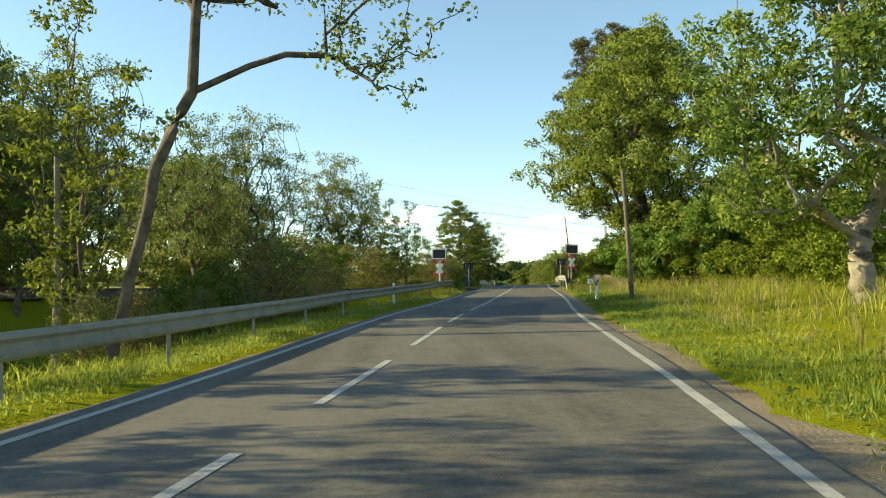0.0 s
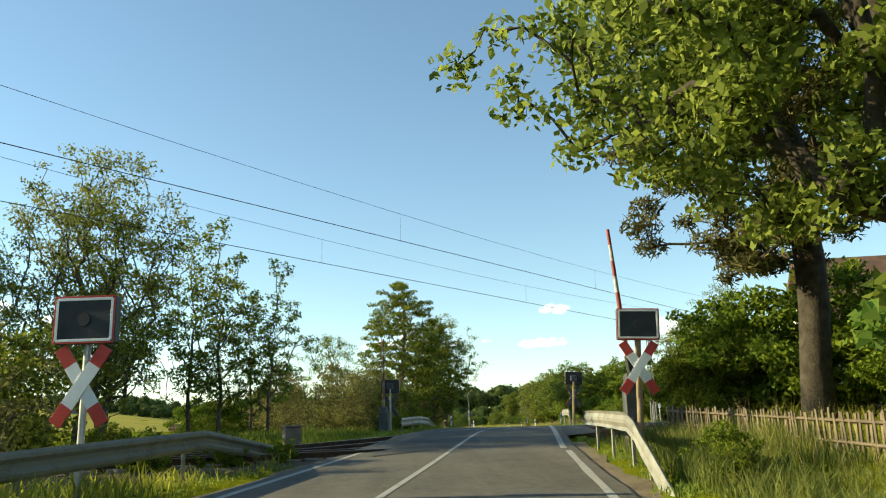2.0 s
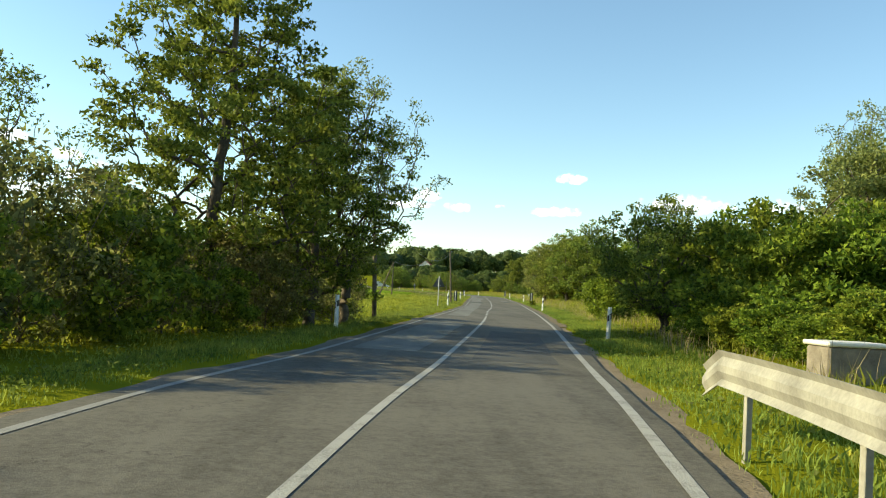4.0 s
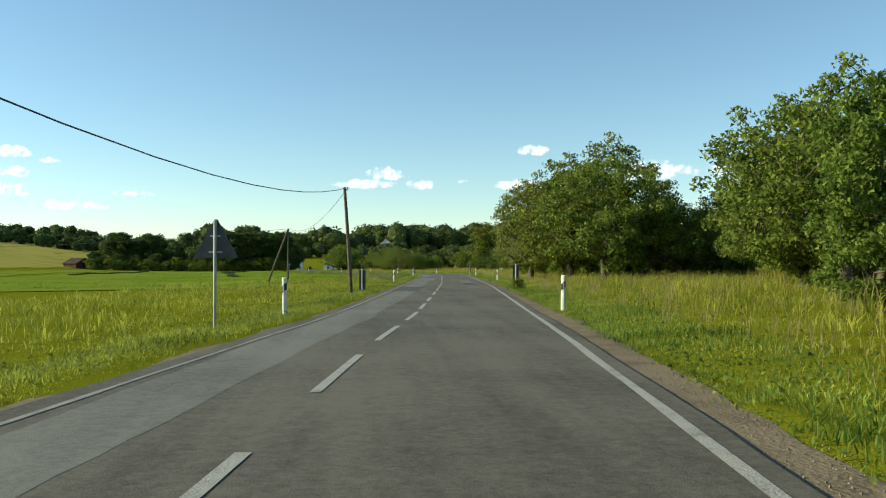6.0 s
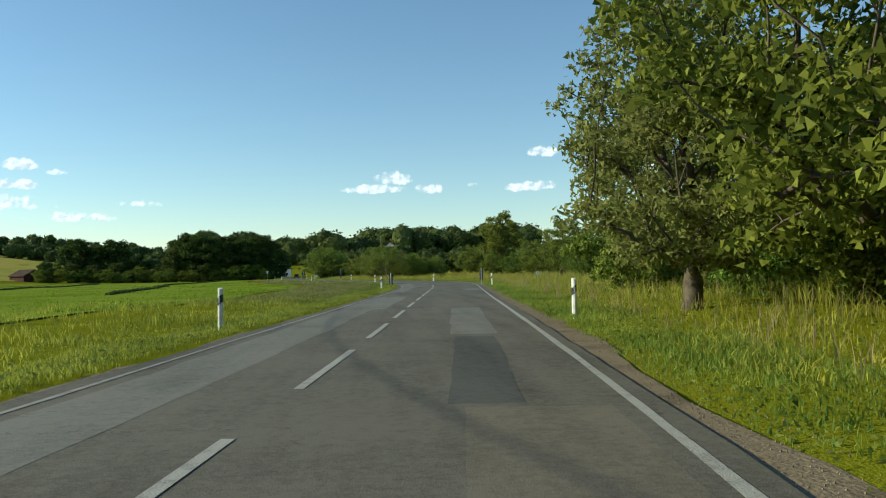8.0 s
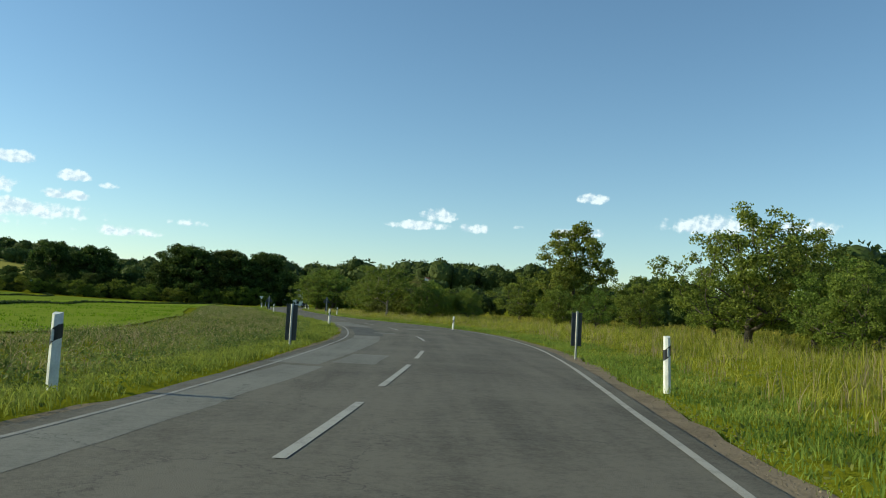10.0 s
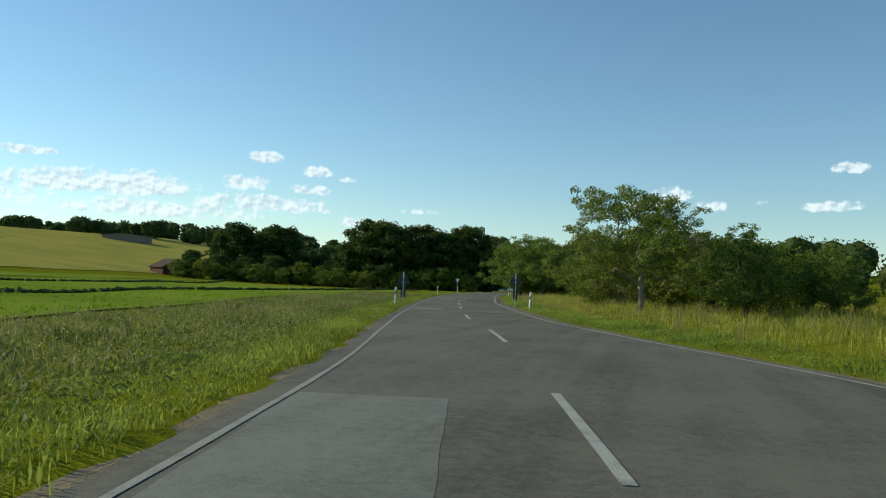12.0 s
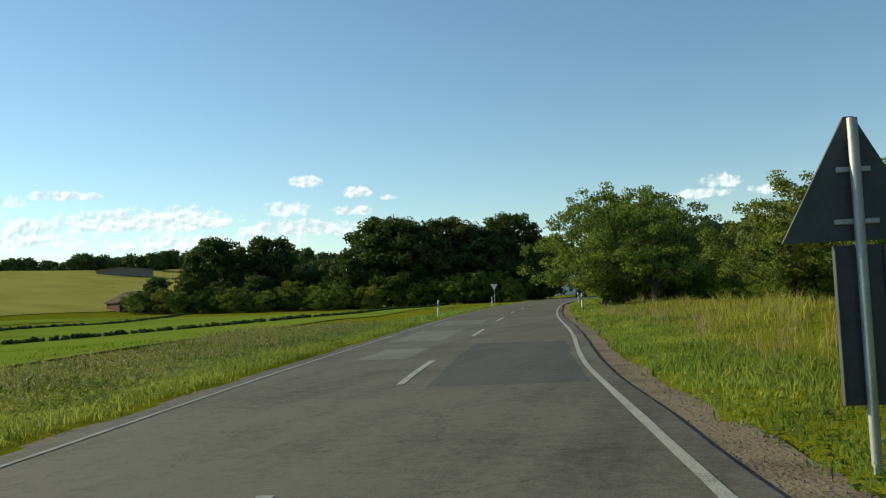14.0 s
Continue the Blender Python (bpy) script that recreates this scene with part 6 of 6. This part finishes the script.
beacon(18.62, 311.5, 14, 2.2, 0.40, True, "dark triangular sign and beacon board from behind")
tree("leafy shoots round a sign post", "bush", B_BUSH, 26.8, 152.9, 0.24, 40)

for x, y, sc in ((3.3, 50.6, 0.24), (2.2, 49.4, 0.3), (4.2, 52.0, 0.2), (1.2, 50.4, 0.34), (10.3, 44.4, 0.2), (10.9, 46.0, 0.26)):
    tree("low leafy weeds beside the crossing", "bush", B_BUSH, x, y, sc, 90 * x, "weeds beside the crossing")

for x, y, z in ((9.1, 37.3, 0.62), (37.2, 217.5, 0.75)):
    w = thing("marker_plate", "small white marker plate on a stake in the grass", "marker plate", pose(x, y, gz(x, y), 0, 0, -6), group="marker plates")
    tube("stake", [(0, 0.02, -0.2), (0, 0.02, z)], 0.02, M_GALV, w, 6)
    part("plate", boxes(((0.26, 0.02, 0.20), (0, 0, z - 0.02), 0.004)), M_WHITE, w)
    for i in (-1, 0, 1):
        part("bar", boxes(((0.14 - 0.03 * abs(i), 0.004, 0.018), (0, -0.0125, z - 0.02 + i * 0.05), 0)), M_BLACK, w)

# poles and wire
def wooden_pole(x, y, h, top, label, stay=None):
    s = thing("utility_pole", label, "utility pole", pose(x, y, gz(x, y)), group="utility poles")
    tube("pole", [(0, 0, -0.5), (top[0] * 0.5, top[1] * 0.5, h * 0.5), (top[0], top[1], h)], [0.10, 0.087, 0.072], M_WOOD, s, 10)
    tube("insulator", [(top[0] + 0.05, top[1], h - 0.15), (top[0] + 0.16, top[1], h - 0.15), (top[0] + 0.16, top[1], h - 0.02)], [0.012, 0.012, 0.035], M_WHITE, s, 6)
    if stay:
        tube("stay", [(stay[0], stay[1], -0.3), (top[0], top[1], h - 0.1)], [0.10, 0.08], M_WOOD, s, 8)
    return Vector((x + top[0] + 0.16, y + top[1], gz(x, y) + h))


a0 = wooden_pole(8.9, 30.0, 4.9, (-0.2, 0), "tall brown wooden pole among the lime trees")
a1 = wooden_pole(11.9, 103.8, 4.9, (-0.3, 0), "dark wooden pole beside the alders")
a2 = wooden_pole(18.3, 150.6, 5.1, (-0.35, 0.1), "dark leaning wooden pole in the meadow")
a3 = wooden_pole(12.3, 183.8, 4.8, (0, 0), "wooden pole with a slanting strut", (-1.9, 0.3))
for u, w2 in ((a1, a2), (a2, a3), (a3, a3 + Vector((-60, 22, -1.0)))):
    ln = thing("power_line", "thin sagging cable between the wooden poles", "cable", group="cables")
    pts = [tuple(u.lerp(w2, t) - Vector((0, 0, (1.65 if u is a1 else 0.9) * 4 * t * (1 - t)))) for t in np.linspace(0, 1, 15)]
    tube("cable", pts, 0.014, M_BLACK, ln, 4)

# ---- buildings ----


def house(name, x, y, z, turn, w, d, h, rise, wall, roof, label, windows=True, over=0.35, category="house"):
    hs = thing(name, label, category, pose(x, y, z, 0, 0, turn))
    bm = bmesh.new()
    pts = [(-w / 2, -0.5), (w / 2, -0.5), (w / 2, h), (0, h + rise), (-w / 2, h)]
    fr = [bm.verts.new((px, -d / 2, pz)) for px, pz in pts]
    bk = [bm.verts.new((px, d / 2, pz)) for px, pz in pts]
    bm.faces.new(fr)
    bm.faces.new(bk[::-1])
    for i in range(5):
        bm.faces.new((fr[i], bk[i], bk[(i + 1) % 5], fr[(i + 1) % 5]))
    part("wall", bm, wall, hs)
    for sg in (-1, 1):
        bm = bmesh.new()
        sl = rise / (w / 2)
        e = w / 2 + over
        q = [(0, h + rise + 0.02), (sg * e, h + rise + 0.02 - sl * e), (sg * e, h + rise + 0.2 - sl * e), (0, h + rise + 0.2)]
        A = [bm.verts.new((px, -d / 2 - over, pz)) for px, pz in q]
        B = [bm.verts.new((px, d / 2 + over, pz)) for px, pz in q]
        bm.faces.new(A)
        bm.faces.new(B[::-1])
        for i in range(4):
            bm.faces.new((A[i], B[i], B[(i + 1) % 4], A[(i + 1) % 4]))
        part("roof", bm, roof, hs)
    if windows:
        nw = max(1, int(w / 3))
        for i in range(nw):
            px = -w / 2 + w * (i + 0.5) / nw
            wi = part("window", boxes(((1.0, 0.06, 1.2), (px, -d / 2 - 0.03, h * 0.55), 0.01)), M_WHITE, hs, "white window frame")
            part("pane", boxes(((0.84, 0.02, 1.04), (px, -d / 2 - 0.07, h * 0.55), 0)), M_DARKGLASS, wi, "dark window pane")
    return hs


house("house", 26.0, 60.0, gz(26, 60), 75, 7.0, 11.0, 2.7, 2.3, M_PLASTER, M_TILE, "pale plastered house with a brown tiled roof")
house("shed", 17.0, 60.0, gz(17.0, 60.0), -25, 1.9, 1.8, 1.75, 0.12, M_PLASTER2, M_SLEEPER, "small grey plastered hut with a flat roof", True, 0.25, "shed")
house("barn", -93, 444, gz(-93, 444) - 0.5, 60, 8, 7, 2.4, 2.0, M_BRICKRED, M_BARNROOF, "dark red brick barn below the hill", False, 0.4, "barn")
house("farm_hall", -194, 566, gz(-194, 566) - 0.4, 10, 18, 10, 2.4, 0.8, M_SLEEPER, M_SLEEPER, "long grey farm hall on the hill", False, 0.4, "farm hall")
house("house", -29, 600, gz(-29, 600) - 4, 20, 9, 8, 5.5, 4, M_WHITE, M_DARKBACK, "white gabled house among distant trees")
house("house", 106, 760, gz(106, 760), 15, 13, 9, 5, 4, M_WHITE, M_DARKBACK, "white house on the wooded hill")
house("house", 38, 738, gz(38, 738), -15, 10, 9, 4.5, 4, M_PLASTER, M_TILERED, "pale house with a red roof on the hill")
house("house", -12.5, 492, gz(-12.5, 492) - 1, 8, 7, 8, 4.0, 2.5, M_WHITE, M_DARKBACK, "white house at the end of the road")
house("house", 6.5, 470, gz(6.5, 470) - 0.8, -10, 8, 6, 2.4, 0.7, M_WHITE, M_PLASTER, "low white building with a pale roof")

# picket fence by the house
fn = thing("picket_fence", "brown wooden picket fence in long grass", "fence")
fa, fb = np.array([13.6, 56.0]), np.array([12.5, 43.0])
pk = bmesh.new()
box(pk, (0.06, 0.02, 0.72), (0, 0, 0.36), 0.004)
pk_me = bpy.data.meshes.new("picket")
pk.to_mesh(pk_me)
pk.free()
pk_me.materials.append(M_PICKET)
nf = 96
fang = math.degrees(math.atan2(*(fb - fa)[::-1]))
for i in range(nf):
    q = fa + (fb - fa) * i / (nf - 1)
    ob = new("picket", pk_me)
    ob.parent = fn
    ob.matrix_basis = pose(q[0], q[1], gz(q[0], q[1]) - 0.05 + rb.uniform(-.03, .03), rb.uniform(-3, 3), rb.uniform(-3, 3), fang)
for hz in (0.25, 0.55):
    tube("fence_rail", [(fa[0], fa[1] + 0.03, gz(*fa) + hz), (fb[0], fb[1] + 0.03, gz(*fb) + hz)], 0.03, M_PICKET, fn, 4)

# small sign far along the road
sg2 = thing("road_sign", "small white triangular sign on a grey post", "road sign", pose(-7.2, 405, gz(-7.2, 405), 0, 0, 6))
tube("post", [(0, 0.03, -0.3), (0, 0.03, 2.6)], 0.035, M_GALV, sg2, 6)
flat_plate([(-0.45, 2.65), (0.0, 1.87), (0.45, 2.65)], 0.03, M_WHITE, "plate", sg2, "white triangular plate")

# parked car far down the road
car = thing("car", "dark car on the distant road", "car", pose(-2.9, 452, gz(-2.9, 452) + 0.1, 0, 0, 3))
bm = boxes(((1.75, 4.2, 0.62), (0, 0, 0.62), 0.12))
part("body", bm, M_CARPAINT, car)
bm = bmesh.new()
box(bm, (1.5, 2.2, 0.55), (0, 0.1, 1.18), 0.15)
part("cabin", bm, M_DARKGLASS, car, "dark glazed cabin")
for sx in (-0.72, 0.72):
    for sy in (-1.3, 1.3):
        bm = bmesh.new()
        bmesh.ops.create_cone(bm, cap_ends=True, segments=16, radius1=0.31, radius2=0.31, depth=0.2)
        bmesh.ops.rotate(bm, cent=(0, 0, 0), matrix=Matrix.Rotation(radians(90), 3, 'Y'), verts=bm.verts)
        bmesh.ops.translate(bm, vec=(sx, sy, 0.31), verts=bm.verts)
        part("wheel", bm, M_TYRE, car)
    part("headlight", boxes(((0.3, 0.08, 0.14), (sx * 0.75, -2.07, 0.72), 0.03)), M_GLASS, car, "pale headlight")
